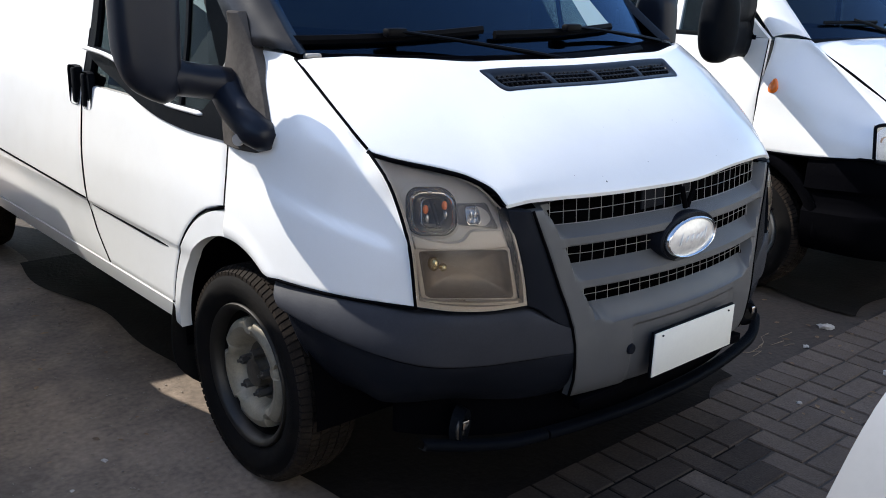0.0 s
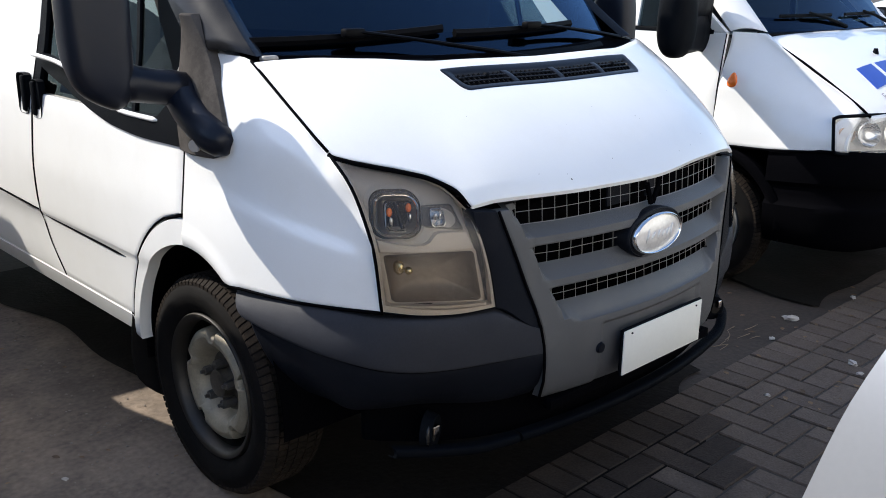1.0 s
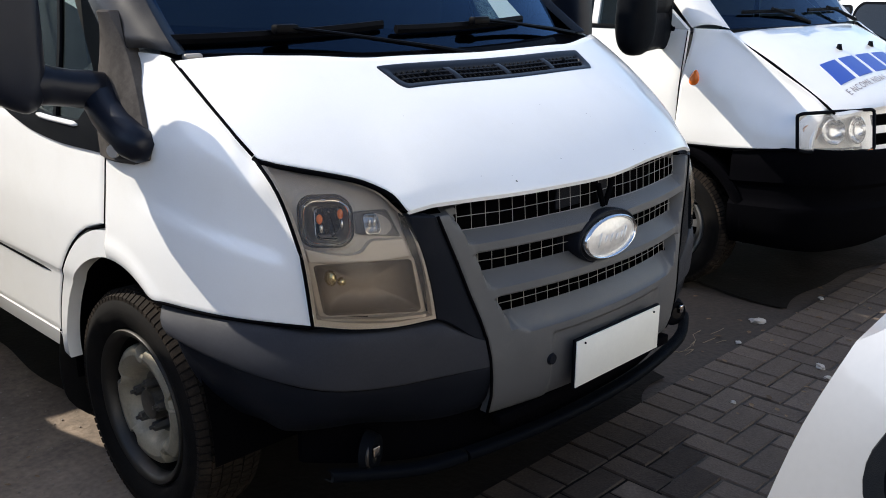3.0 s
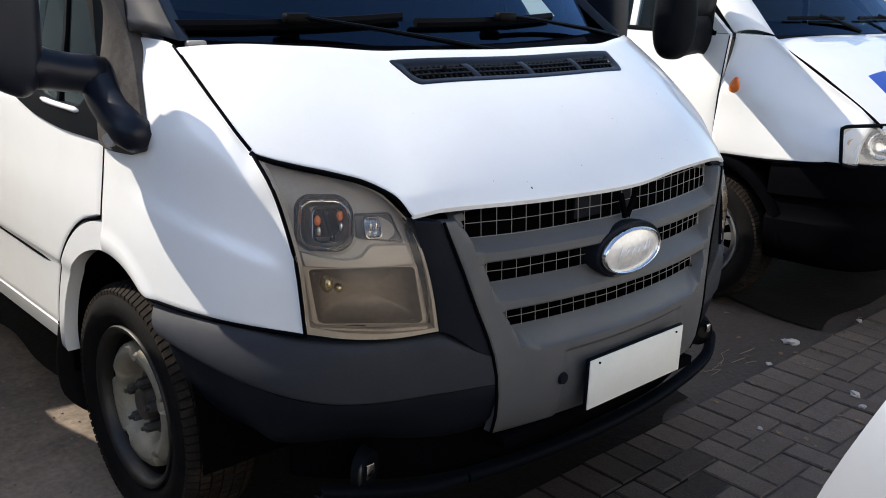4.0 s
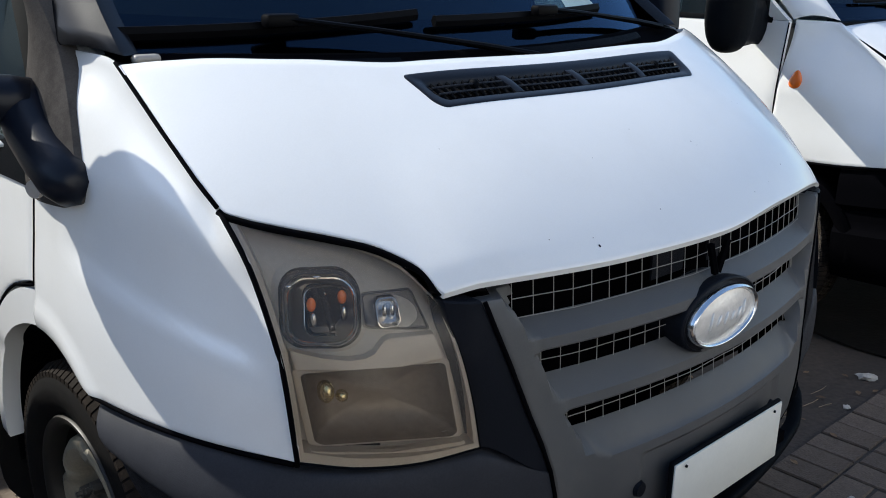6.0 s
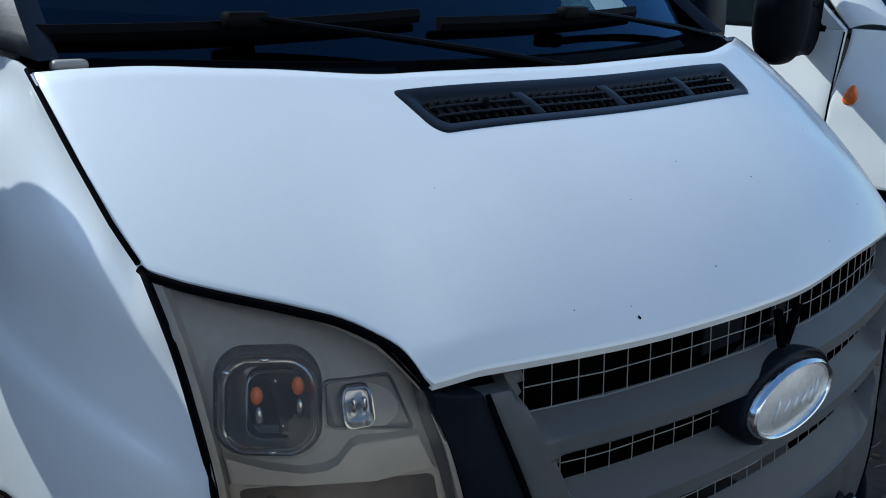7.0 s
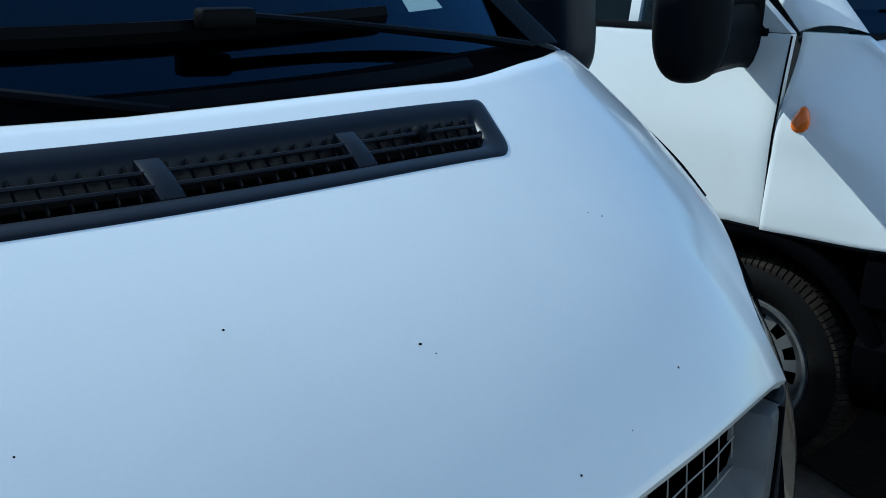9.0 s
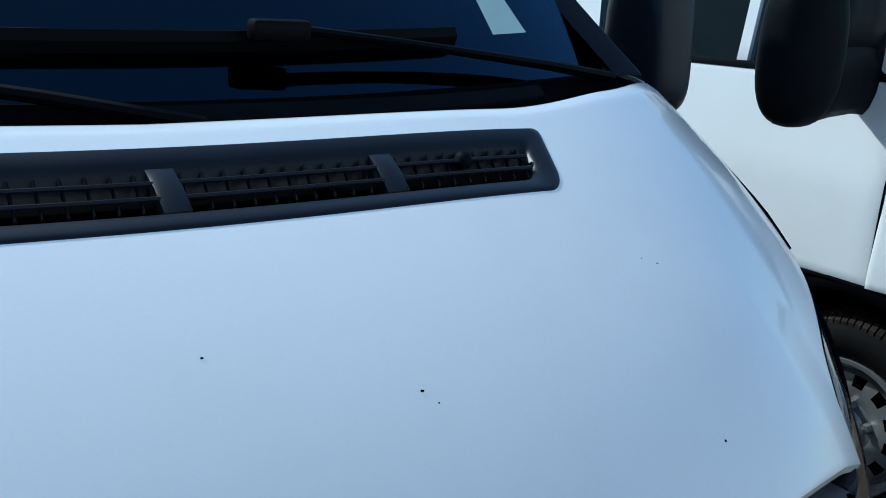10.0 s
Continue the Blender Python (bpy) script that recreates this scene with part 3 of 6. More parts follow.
BUMP = [(0.0, -0.115), (0.08, -0.080), (0.18, -0.046), (0.30, -0.020), (0.40, -0.006), (0.47, 0.0), (0.496, 0.0), (0.504, 0.008), (0.53, 0.0100), (0.62, 0.012), (0.75, 0.013), (0.88, 0.011), (0.96, 0.006), (1.0, -0.002)]
for s in (-1, 1):
    def corner_at(u, v, s=s):
        zt = spline([(0, 0.668), (0.07, 0.708), (0.14, 0.740), (0.25, 0.744), (0.6, 0.752), (0.8, 0.748), (1, 0.735)], u)
        zc = spline([(0, 0.598), (0.25, 0.604), (0.45, 0.612), (0.6, 0.628), (0.8, 0.652), (1, 0.668)], u)
        zb = spline([(0, 0.455), (0.3, 0.462), (0.55, 0.45), (1, 0.43)], u)
        z = zb + (zc - zb) * v * 2 if v < 0.5 else zc + (zt - zc) * (v * 2 - 1)
        x, y = corner_plan(u, z)
        k = 1 - smooth(0.45, 0.8, u)
        flat = smooth(0.0, 0.16, u)
        lean = smooth(0.36, 0.62, u) * smooth(0.5, 0.52, v) * spline([(0.5, 0.010), (0.62, 0.012), (0.74, 0.006), (0.88, -0.008), (1.0, -0.020)], v)
        out = lean + spline(BUMP, v) * (flat if v > 0.5 else 0.35 + 0.65 * smooth(0.05, 0.35, u))
        back = max(0, u - 0.86) / 0.14 * 0.17 * (1 - v) * 0.9
        return Vector((s * (x + out * (1 - 0.75 * k)), nose_skew(x, y - out * k - back, s), z))
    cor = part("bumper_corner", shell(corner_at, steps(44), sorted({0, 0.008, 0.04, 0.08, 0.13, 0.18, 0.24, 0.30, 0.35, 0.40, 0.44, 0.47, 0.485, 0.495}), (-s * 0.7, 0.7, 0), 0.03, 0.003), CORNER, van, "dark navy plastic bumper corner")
    # upper band split off to carry the lighter, sunlit tone
    part("bumper_shelf", shell(corner_at, steps(44), sorted({0.499, 0.502, 0.507, 0.515, 0.53, 0.56, 0.62, 0.7, 0.78, 0.85, 0.9, 0.95, 0.98, 0.992, 1}), (-s * 0.7, 0.7, 0), 0.03, 0.003), SHELF, cor, "upper band of the bumper, lightened as if sunlit")
    # dark tube that paints the shade under the crease
    bm = bmesh.new()
    tube(bm, [corner_at(u, 0.497) + Vector((-s * 0.002, 0.002, -0.001)) for u in frange(0.10, 0.985, 40)], [0.0006] + [0.0034] * 39 + [0.001], 6)
    part("crease_groove", finish(bm, 3), DARK, cor)
    # dark tube that paints the gap between moulding and corner
    bm = bmesh.new()
    tube(bm, [(s * (seam_half(z) + 0.001), spline(FACE, z) + 0.27 * seam_half(z) ** 2 + 0.0015, z) for z in [0.458 + 0.054 * i for i in range(11)]], 0.0042, 6)
    part("seam_seal", finish(bm, 3), DARK, van)
    # pillar between lamp and grille
    def pillar_at(u, v, s=s):
        zb = 0.666 + 0.076 * smooth(0.0, 1.0, u) ** 0.8
        z = zb + (1.0 - zb) * v
        h = seam_half(z) + 0.004
        a = Vector((s * h, spline(FACE, z) + 0.27 * h * h + 0.004, z))
        b = Vector((s * (0.586 + 0.044 * v), 0.090 + 0.050 * v + 0.004, z + 0.004))
        return a.lerp(b, u) + Vector((0, -0.008 * math.sin(math.pi * u), 0))
    part("lamp_pillar", shell(pillar_at, steps(8), steps(14), (0, 1, 0), 0.04, 0.003), CORNER, van)
    # fog lamp
    bm = bmesh.new()
    bmesh.ops.create_cone(bm, cap_ends=True, segments=24, radius1=0.055, radius2=0.045, depth=0.03, matrix=Matrix.Translation((s * 0.712, 0.200, 0.402)) @ Matrix.Rotation(s * -0.5, 4, "Z") @ Matrix.Rotation(math.pi / 2, 4, "X"))
    fog = part("fog_lamp", finish(bm), BLACK, van)
    bm = bmesh.new()
    bmesh.ops.create_uvsphere(bm, u_segments=18, v_segments=9, radius=0.040, matrix=Matrix.Translation((s * 0.720, 0.190, 0.402)) @ Matrix.Rotation(s * -0.5, 4, "Z") @ Matrix.Diagonal((1, 0.3, 1, 1)))
    part("fog_lens", finish(bm, 3), DARKBOWL, fog)
    bm = bmesh.new()
    box(bm, s * 0.722 - 0.012, s * 0.722 + 0.012, 0.166, 0.180, 0.404, 0.432, 0.004)
    part("fog_bulb", finish(bm), LAMPCHROME, fog)

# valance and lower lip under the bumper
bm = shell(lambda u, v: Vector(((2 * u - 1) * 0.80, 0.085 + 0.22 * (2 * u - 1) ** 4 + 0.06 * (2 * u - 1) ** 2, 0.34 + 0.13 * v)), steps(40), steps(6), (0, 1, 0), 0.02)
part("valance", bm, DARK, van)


def lip_at(x, a, b):
    """The lower lip: a from its top back edge over the rounded nose, b along the height."""
    end = 0.55 * max(0.0, abs(x) - 0.62) ** 1.6
    return Vector((x, 0.018 + 0.20 * x * x + end + a, 0.352 + 0.10 * max(0.0, abs(x) - 0.6) + b))


LIP = ((0.024, 0.012), (0.014, 0.012), (0.006, 0.010), (0.001, 0.005), (0.0, -0.002), (0.002, -0.010), (0.010, -0.016), (0.03, -0.018))
for x0, x1 in ((-0.83, -0.497), (-0.489, 0.80)):
    n = 40
    bm = shell(lambda u, v: lip_at(x0 + (x1 - x0) * u, *[spline([(i / 7, p[q]) for i, p in enumerate(LIP)], v) for q in (0, 1)]), steps(n), frange(0, 1, 14), (0, 1, 0), 0.012, 0.002)
    part("bumper_lip", bm, BLACK, van, "scuffed black lower lip")
for x0, x1 in ((-0.42, -0.16), (0.20, 0.40)):
    bm = bmesh.new()
    box(bm, x0, x1, 0.03, 0.06, 0.422, 0.452, 0.004)
    part("lip_bracket", finish(bm), DARK, van)


# headlights
def lamp_point(u, v, s):
    """Lens surface: u from grille side to wing side, v from bottom to top."""
    bottom = curve3([(0.593, 0.086, 0.752), (0.690, 0.112, 0.750), (0.785, 0.158, 0.755), (0.861, 0.219, 0.766)], u)
    top = curve3([(0.626, 0.156, 0.996), (0.668, 0.220, 1.060), (0.727, 0.285, 1.092), (0.789, 0.355, 1.113), (0.857, 0.422, 1.131)], u)
    inner = curve3([(0.593, 0.086, 0.752), (0.603, 0.096, 0.836), (0.614, 0.116, 0.919), (0.626, 0.156, 0.996)], v)
    outer = curve3([(0.861, 0.219, 0.766), (0.868, 0.236, 0.907), (0.870, 0.275, 1.0), (0.868, 0.335, 1.079), (0.857, 0.422, 1.131)], v)
    a = Vector((0.593, 0.086, 0.752)).lerp(Vector((0.861, 0.219, 0.766)), u).lerp(Vector((0.626, 0.156, 0.996)).lerp(Vector((0.857, 0.422, 1.131)), u), v)
    p = bottom.lerp(top, v) + inner.lerp(outer, u) - a
    bulge = 0.020 * math.sin(math.pi * u) * math.sin(math.pi * v)
    return Vector((s * (p.x + 0.4 * bulge), nose_skew(p.x, p.y - bulge, s), p.z))


def patch(P, us, vs, out=None, skip=None):
    """A single curved sheet; out is the side that its faces look to."""
    bm = bmesh.new()
    g = [[bm.verts.new(P(u, v)) for v in vs] for u in us]
    for i, (a, b) in enumerate(zip(g, g[1:])):
        for j in range(len(vs) - 1):
            if skip and skip((us[i] + us[i + 1]) / 2, (a[j].co.z + b[j + 1].co.z) / 2):
                continue
            bm.faces.new((a[j], b[j], b[j + 1], a[j + 1]))
    return face_out(finish(bm), out)


def face_out(bm, out):
    if out is not None:
        bm.normal_update()
        if sum(f.normal.dot(Vector(out)) * f.calc_area() for f in bm.faces) < 0:
            bmesh.ops.reverse_faces(bm, faces=bm.faces)
    return bm


def rounded(u0, u1, v0, v1, r, n=6):
    """A rounded rectangle of (u, v), counted round."""
    pts = []
    for k, (cu, cv) in enumerate(((u1 - r, v0 + r), (u1 - r, v1 - r), (u0 + r, v1 - r), (u0 + r, v0 + r))):
        for q in range(n + 1):
            a = (k * 90 - 90 + q * 90 / n) * math.pi / 180
            pts.append((cu + r * math.cos(a), cv + r * math.sin(a)))
    return pts


def sunk(P, outline, depths, fill=True):
    """A rim or bowl on a surface: the outline scaled and sunk step by step. depths: (scale, depth)."""
    bm = bmesh.new()
    cu, cv = sum(p[0] for p in outline) / len(outline), sum(p[1] for p in outline) / len(outline)
    loops = [[bm.verts.new(P(cu + (u - cu) * k, cv + (v - cv) * k, d)) for u, v in outline] for k, d in depths]
    n = len(outline)
    for a, b in zip(loops, loops[1:]):
        for i in range(n):
            bm.faces.new((a[i], a[(i + 1) % n], b[(i + 1) % n], b[i]))
    if fill:
        bm.faces.new(loops[-1])
    return finish(bm, 0.7)


RING = ((0.955, 0.953), (0.605, 0.952), (0.512, 1.046), (0.862, 1.049))
WINDOW = ((0.850, 0.961), (0.617, 0.961), (0.550, 1.029), (0.783, 1.030))
MARKER = ((0.545, 0.970), (0.172, 0.952), (0.205, 1.012), (0.512, 1.016))
MARKLENS = ((0.470, 0.970), (0.352, 0.970), (0.330, 1.008), (0.448, 1.009))
BOWLQ = ((0.890, 0.788), (0.112, 0.772), (0.130, 0.902), (0.920, 0.908))


def in_quad(q, a, b):
    """A place in a four-cornered field of (u, z): a across from the wing side, b upwards."""
    lo = [q[0][k] + (q[1][k] - q[0][k]) * a for k in (0, 1)]
    hi = [q[3][k] + (q[2][k] - q[3][k]) * a for k in (0, 1)]
    return tuple(lo[k] + (hi[k] - lo[k]) * b for k in (0, 1))


def field(q, r, n=7):
    return [in_quad(q, a, b) for a, b in rounded(0, 1, 0, 1, r, n)]


def lamp_opening(u, z):
    a = u + 0.95 * (z + 0.002 - 1.0)
    ring = abs((a - 0.733) / 0.200) ** 5 + abs((z + 0.002 - 1.0) / 0.0525) ** 5 < 1
    return ring or abs((u - 0.513) / 0.405) ** 14 + abs((z + 0.002 - 0.843) / 0.0675) ** 14 < 1

for s in (-1, 1):
    def deep(u, v, d, s=s):
        return lamp_point(u, v, s) + Vector((-s * 0.45 * d, 0.89 * d, -0.05 * d))
    def level(u, z, d, s=s):
        """A point sunk behind the lens at a height z."""
        a, b = 0.0, 1.0
        for _ in range(14):
            m = (a + b) / 2
            a, b = (m, b) if lamp_point(u, m, s).z < z else (a, m)
        return deep(u, (a + b) / 2, d)
    lamp = part("headlight", patch(lambda u, v: deep(u, v, 0.045), frange(0.0, 1, 72), frange(0.0, 1, 90), None, lamp_opening), LAMPGREY, van, "large yellowed headlight with hazy lens")
    part("lens", patch(lambda u, v: lamp_point(0.012 + u * 0.976, 0.012 + v * 0.976, s), frange(0, 1, 24), frange(0, 1, 24), (s * 0.4, -0.9, 0.2)), LENS, lamp)
    # rim behind the lens
    rim = bmesh.new()
    loop = [(u, 0) for u in frange(0, 1, 14)[:-1]] + [(1, v) for v in frange(0, 1, 14)[:-1]] + [(u, 1) for u in frange(1, 0, 14)[:-1]] + [(0, v) for v in frange(1, 0, 14)[:-1]]
    rings = []
    for k, d in ((1.0, 0.030), (0.995, -0.001), (0.985, 0.002), (0.93, 0.006), (0.92, 0.045)):
        rings.append([rim.verts.new(deep(0.5 + (u - 0.5) * k, 0.5 + (v - 0.5) * k, d)) for u, v in loop])
    for a, b in zip(rings[:3], rings[1:3]):
        for i in range(len(loop)):
            rim.faces.new((a[i], a[(i + 1) % len(loop)], b[(i + 1) % len(loop)], b[i]))
    part("lamp_gasket", finish(rim), BLACK, lamp)
    rim = bmesh.new()
    rings = []
    for k, d in ((0.985, 0.004), (0.93, 0.007), (0.915, 0.044)):
        rings.append([rim.verts.new(deep(0.5 + (u - 0.5) * k, 0.5 + (v - 0.5) * k, d)) for u, v in loop])
    for a, b in zip(rings, rings[1:]):
        for i in range(len(loop)):
            rim.faces.new((a[i], a[(i + 1) % len(loop)], b[(i + 1) % len(loop)], b[i]))
    part("lamp_bezel", finish(rim), LAMPTAN, lamp)
    # upper indicator, marker, ledge and lower bowl
    ring_uv = field(RING, 0.30)
    part("indicator_surround", sunk(level, ring_uv, ((1.34, 0.0440), (1.16, 0.0380), (1.10, 0.0385), (1.06, 0.0460)), False), LAMPGREY, lamp)
    part("indicator_gasket", sunk(level, ring_uv, ((1.17, 0.0440), (1.15, 0.0300), (1.07, 0.0265), (1.01, 0.0275)), False), DARKBOWL, lamp)
    frame_ = part("indicator_frame", sunk(level, ring_uv, ((1.03, 0.0300), (1.01, 0.0200), (0.97, 0.0170), (0.93, 0.0185), (0.90, 0.0240)), False), LAMPCHROME, lamp, "dulled chrome indicator frame")
    part("indicator_bowl", sunk(level, ring_uv, ((0.91, 0.0235), (0.84, 0.0360), (0.74, 0.0480), (0.62, 0.0560), (0.45, 0.0590))), SMOKED, lamp)
    win_uv = field(WINDOW, 0.22)
    part("indicator_mask", sunk(level, win_uv, ((1.0, 0.0560), (0.99, 0.0400), (0.95, 0.0390), (0.92, 0.0450), (0.86, 0.0540))), DARK, lamp)
    part("indicator_trim", sunk(level, win_uv, ((1.03, 0.0420), (1.015, 0.0360), (0.985, 0.0355), (0.965, 0.0410)), False), LAMPCHROME, frame_)
    for u, z, r, m, d, tall in ((0.772, 1.004, 0.0095, AMBER, 0.044, 1.25), (0.607, 1.013, 0.0095, AMBER, 0.044, 1.25), (0.782, 0.982, 0.0075, LAMPCHROME, 0.044, 1.7), (0.622, 0.990, 0.0075, LAMPCHROME, 0.044, 1.7), (0.700, 0.972, 0.006, LAMPCHROME, 0.046, 0.8), (0.690, 1.018, 0.005, LAMPCHROME, 0.046, 0.8)):
        bm = bmesh.new()
        bmesh.ops.create_uvsphere(bm, u_segments=14, v_segments=8, radius=r, matrix=Matrix.Translation(level(u, z, d)) @ Matrix.Diagonal((0.8, 0.8, tall, 1)))
        part("bulb", finish(bm, 3), m, lamp)
    bm = bmesh.new()
    tube(bm, [level(0.700, 0.965 + 0.060 * q, 0.047) for q in frange(0, 1, 4)], 0.006, 8)
    part("bulb_divider", finish(bm), BLACK, lamp)
    # thin chrome slivers added to draw highlights on the frame
    for u, z, w, h in ((0.855, 1.036, 0.018, 0.0035), (0.700, 1.047, 0.022, 0.0025), (0.760, 0.955, 0.016, 0.0022)):
        bm = bmesh.new()
        tube(bm, [level(u + w * q, z, 0.0168) for q in (-1, -0.6, 0, 0.6, 1)], [0.0005, h, h, h, 0.0005], 8)
        part("frame_glint", finish(bm, 3), CHROME, frame_)
    mark_uv = field(MARKER, 0.10)
    part("marker_bowl", sunk(level, mark_uv, ((1.05, 0.0440), (1.03, 0.0385), (0.97, 0.0385), (0.92, 0.0425)), True), SMOKED, lamp)
    lens_uv = field(MARKLENS, 0.26)
    part("marker_trim", sunk(level, lens_uv, ((1.10, 0.0420), (1.07, 0.0300), (0.98, 0.0295), (0.93, 0.0360), (0.80, 0.0400))), LAMPCHROME, lamp)
    for du in (-0.022, 0.020):
        bm = bmesh.new()
        bmesh.ops.create_uvsphere(bm, u_segments=12, v_segments=8, radius=0.0065, matrix=Matrix.Translation(level(0.400 + du, 0.990, 0.0330)) @ Matrix.Diagonal((0.7, 0.8, 1.9, 1)))
        part("bulb", finish(bm, 3), CHROME, lamp)
    ledge_uv = [(0.125, 0.910), (0.40, 0.911), (0.70, 0.914), (0.945, 0.915), (0.950, 0.944), (0.90, 0.940), (0.80, 0.933), (0.66, 0.928), (0.575, 0.930), (0.525, 0.936), (0.490, 0.946), (0.462, 0.953), (0.43, 0.956), (0.16, 0.949)]
    part("lamp_ledge", sunk(level, ledge_uv, ((1.01, 0.0450), (1.005, 0.0270), (0.99, 0.0240), (0.96, 0.0235))), LAMPTAN, lamp)
    bowl_uv = field(BOWLQ, 0.07)
    part("bowl_surround", sunk(level, bowl_uv, ((1.10, 0.0330), (1.03, 0.0300), (1.0, 0.0310)), False), LAMPTAN, lamp)
    part("reflector_bowl", sunk(level, bowl_uv, ((1.005, 0.0300), (0.985, 0.0330), (0.96, 0.0440), (0.90, 0.0580), (0.80, 0.0720), (0.66, 0.0850), (0.5, 0.0950), (0.34, 0.1010), (0.16, 0.1040))), BOWL, lamp)
    bar_uv = [(0.075, 0.7555), (0.5, 0.7575), (0.94, 0.7720), (0.925, 0.7850), (0.5, 0.7765), (0.085, 0.7680)]
    part("lamp_sill", sunk(level, bar_uv, ((1.0, 0.0300), (0.99, 0.0130), (0.93, 0.0110))), LAMPTAN, lamp)
    bm = bmesh.new()
    bmesh.ops.create_uvsphere(bm, u_segments=14, v_segments=8, radius=0.015, matrix=Matrix.Translation(level(0.80, 0.874, 0.042)) @ Matrix.Diagonal((0.8, 1.2, 1.25, 1)))
    part("bulb", finish(bm, 3), GOLD, lamp)
    bm = bmesh.new()
    bmesh.ops.create_uvsphere(bm, u_segments=14, v_segments=8, radius=0.010, matrix=Matrix.Translation(level(0.715, 0.863, 0.052)) @ Matrix.Diagonal((1.0, 1.2, 1.0, 1)))
    part("bulb", finish(bm, 3), GOLD, lamp)

    # black seal in the gap under the bonnet edge
    bm = bmesh.new()
    tube(bm, [bonnet_at(s, 0.012 + 0.47 * q) + Vector((s * 0.001, -0.001, -0.0095)) for q in frange(0, 1, 30)], [(0.0062 if s < 0 else 0.003) * (0.4 + 0.6 * smooth(0, 0.25, q)) for q in frange(0, 1, 30)], 8)
    part("lamp_seal", finish(bm, 3), DARK, lamp)

# front wings
for s in (-1, 1):
    def wing_at(u, v, s=s):
        y = 0.222 + (0.968 - 0.222) * u
        lo = max(spline([(0.222, 0.772), (0.45, 0.756), (0.70, 0.744), (0.72, 0.742)], y), arch_z(y, 0.385, 0.445)) if y < 0.76 else arch_z(y, 0.385, 0.445)
        hi = spline([(0.222, 0.80), (0.240, 0.905), (0.279, 1.0), (0.334, 1.078), (0.400, 1.118), (0.425, 1.132), (0.445, 1.150), (0.491, 1.188), (0.583, 1.245), (0.678, 1.302), (0.742, 1.339), (0.80, 1.348), (0.97, 1.350)], y)
        z = lo + (hi - lo) * v
        x = flank_x(y, z)
        top = smooth(0.80, 1.0, v)
        x += 0.010 * smooth(0.5, 1, 1 - abs(z - arch_z(y, 0.385, 0.445) - 0.03) / 0.08) * (1 if y > 0.6 else 0) * 0.6
        zc = 0.905 + 0.16 * (y - 0.3)
        x -= 0.011 * smooth(zc - 0.012, zc + 0.022, z) * (1 - smooth(zc + 0.05, zc + 0.20, z)) * smooth(0.26, 0.36, y) * (1 - smooth(0.70, 0.86, y))
        seam = spline([(0.222, 0.866), (0.3, 0.872), (0.36, 0.869), (0.425, 0.866), (0.491, 0.875), (0.583, 0.876), (0.742, 0.873), (0.97, 0.884)], y)
        x = x + (seam - x) * top ** 1.6
        return Vector((s * x, nose_skew(x, y, s), z))
    part("front_wing", shell(wing_at, steps(56, 0.006), steps(36, 0.01), (-s, 0, 0), 0.005, 0.002), WHITE, van, "white front wing")

    # dark tubes along the seams that stand in for the shade of the gaps
    for pts, r in (([(spline([(0.425, 0.863), (0.491, 0.872), (0.583, 0.873), (0.745, 0.870)], y), y, spline([(0.425, 1.139), (0.491, 1.186), (0.583, 1.243), (0.678, 1.300), (0.745, 1.339)], y)) for y in frange(0.425, 0.745, 12)], 0.0042 if s < 0 else 0.0022),
                   ([(lambda p: (abs(p.x) + 0.004, p.y - 0.001, p.z))(lamp_point(1.0, q, s)) for q in frange(0, 1, 14)], 0.0042),
                   ([(flank_x(y, 0.752) - 0.001, y, spline([(0.222, 0.768), (0.45, 0.752), (0.70, 0.740), (0.72, 0.738)], y)) for y in frange(0.224, 0.715, 14)], 0.0042),
                   ([(flank_x(0.9745, z) - 0.002, 0.9745, z) for z in frange(0.89, 1.085, 6)], 0.0019)):
        bm = bmesh.new()
        tube(bm, [(s * x, y, z) for x, y, z in pts], r, 6)
        part("seam_seal", finish(bm, 3), DARK, van)

    def flare_at(u, v, s=s):
        a = math.radians(93 - 88 * u)
        r0, r1 = (0.385, 0.445), (0.418, 0.525)
        y0, z0 = ARCH_Y + r0[0] * math.cos(a), ARCH_Z + r0[1] * math.sin(a)
        y1, z1 = ARCH_Y + r1[0] * math.cos(a), ARCH_Z + r1[1] * math.sin(a)
        y, z = y0 + (y1 - y0) * v, z0 + (z1 - z0) * v
        return Vector((s * (flank_x(y, z) - 0.004 + 0.008 * smooth(0.0, 0.35, u)), y, z))
    part("arch_flare", shell(flare_at, steps(24), steps(6), (-s, 0, 0), 0.04, 0.003), WHITE, van)

    # doors
    def door_front(z):
        if z > 0.885:
            return 0.976
        d = 1 - ((z - ARCH_Z) / 0.535) ** 2
        return ARCH_Y + 0.425 * math.sqrt(max(0, d))

    def door_back(z):
        return spline([(0.45, 1.88), (0.50, 1.93), (0.60, 2.02), (0.69, 2.06), (0.85, 2.09), (1.03, 2.105), (1.3, 2.108), (1.9, 2.06)], z)

    def door_at(u, v, s=s):
        z = 0.475 + (1.135 - 0.475) * v
        y = door_front(z) + 0.004 + (door_back(z) - door_front(z) - 0.010) * u
        return Vector((s * flank_x(y, z), y, z))
    vsd = sorted({i / 30 for i in range(31)} | {(0.68 - 0.475) / 0.66, (0.70 - 0.475) / 0.66, 0.01, 0.99})
    door = part("door", shell(door_at, steps(30), vsd, (-s, 0, 0), 0.03, 0.003), WHITE, van, "white front door with black handle")
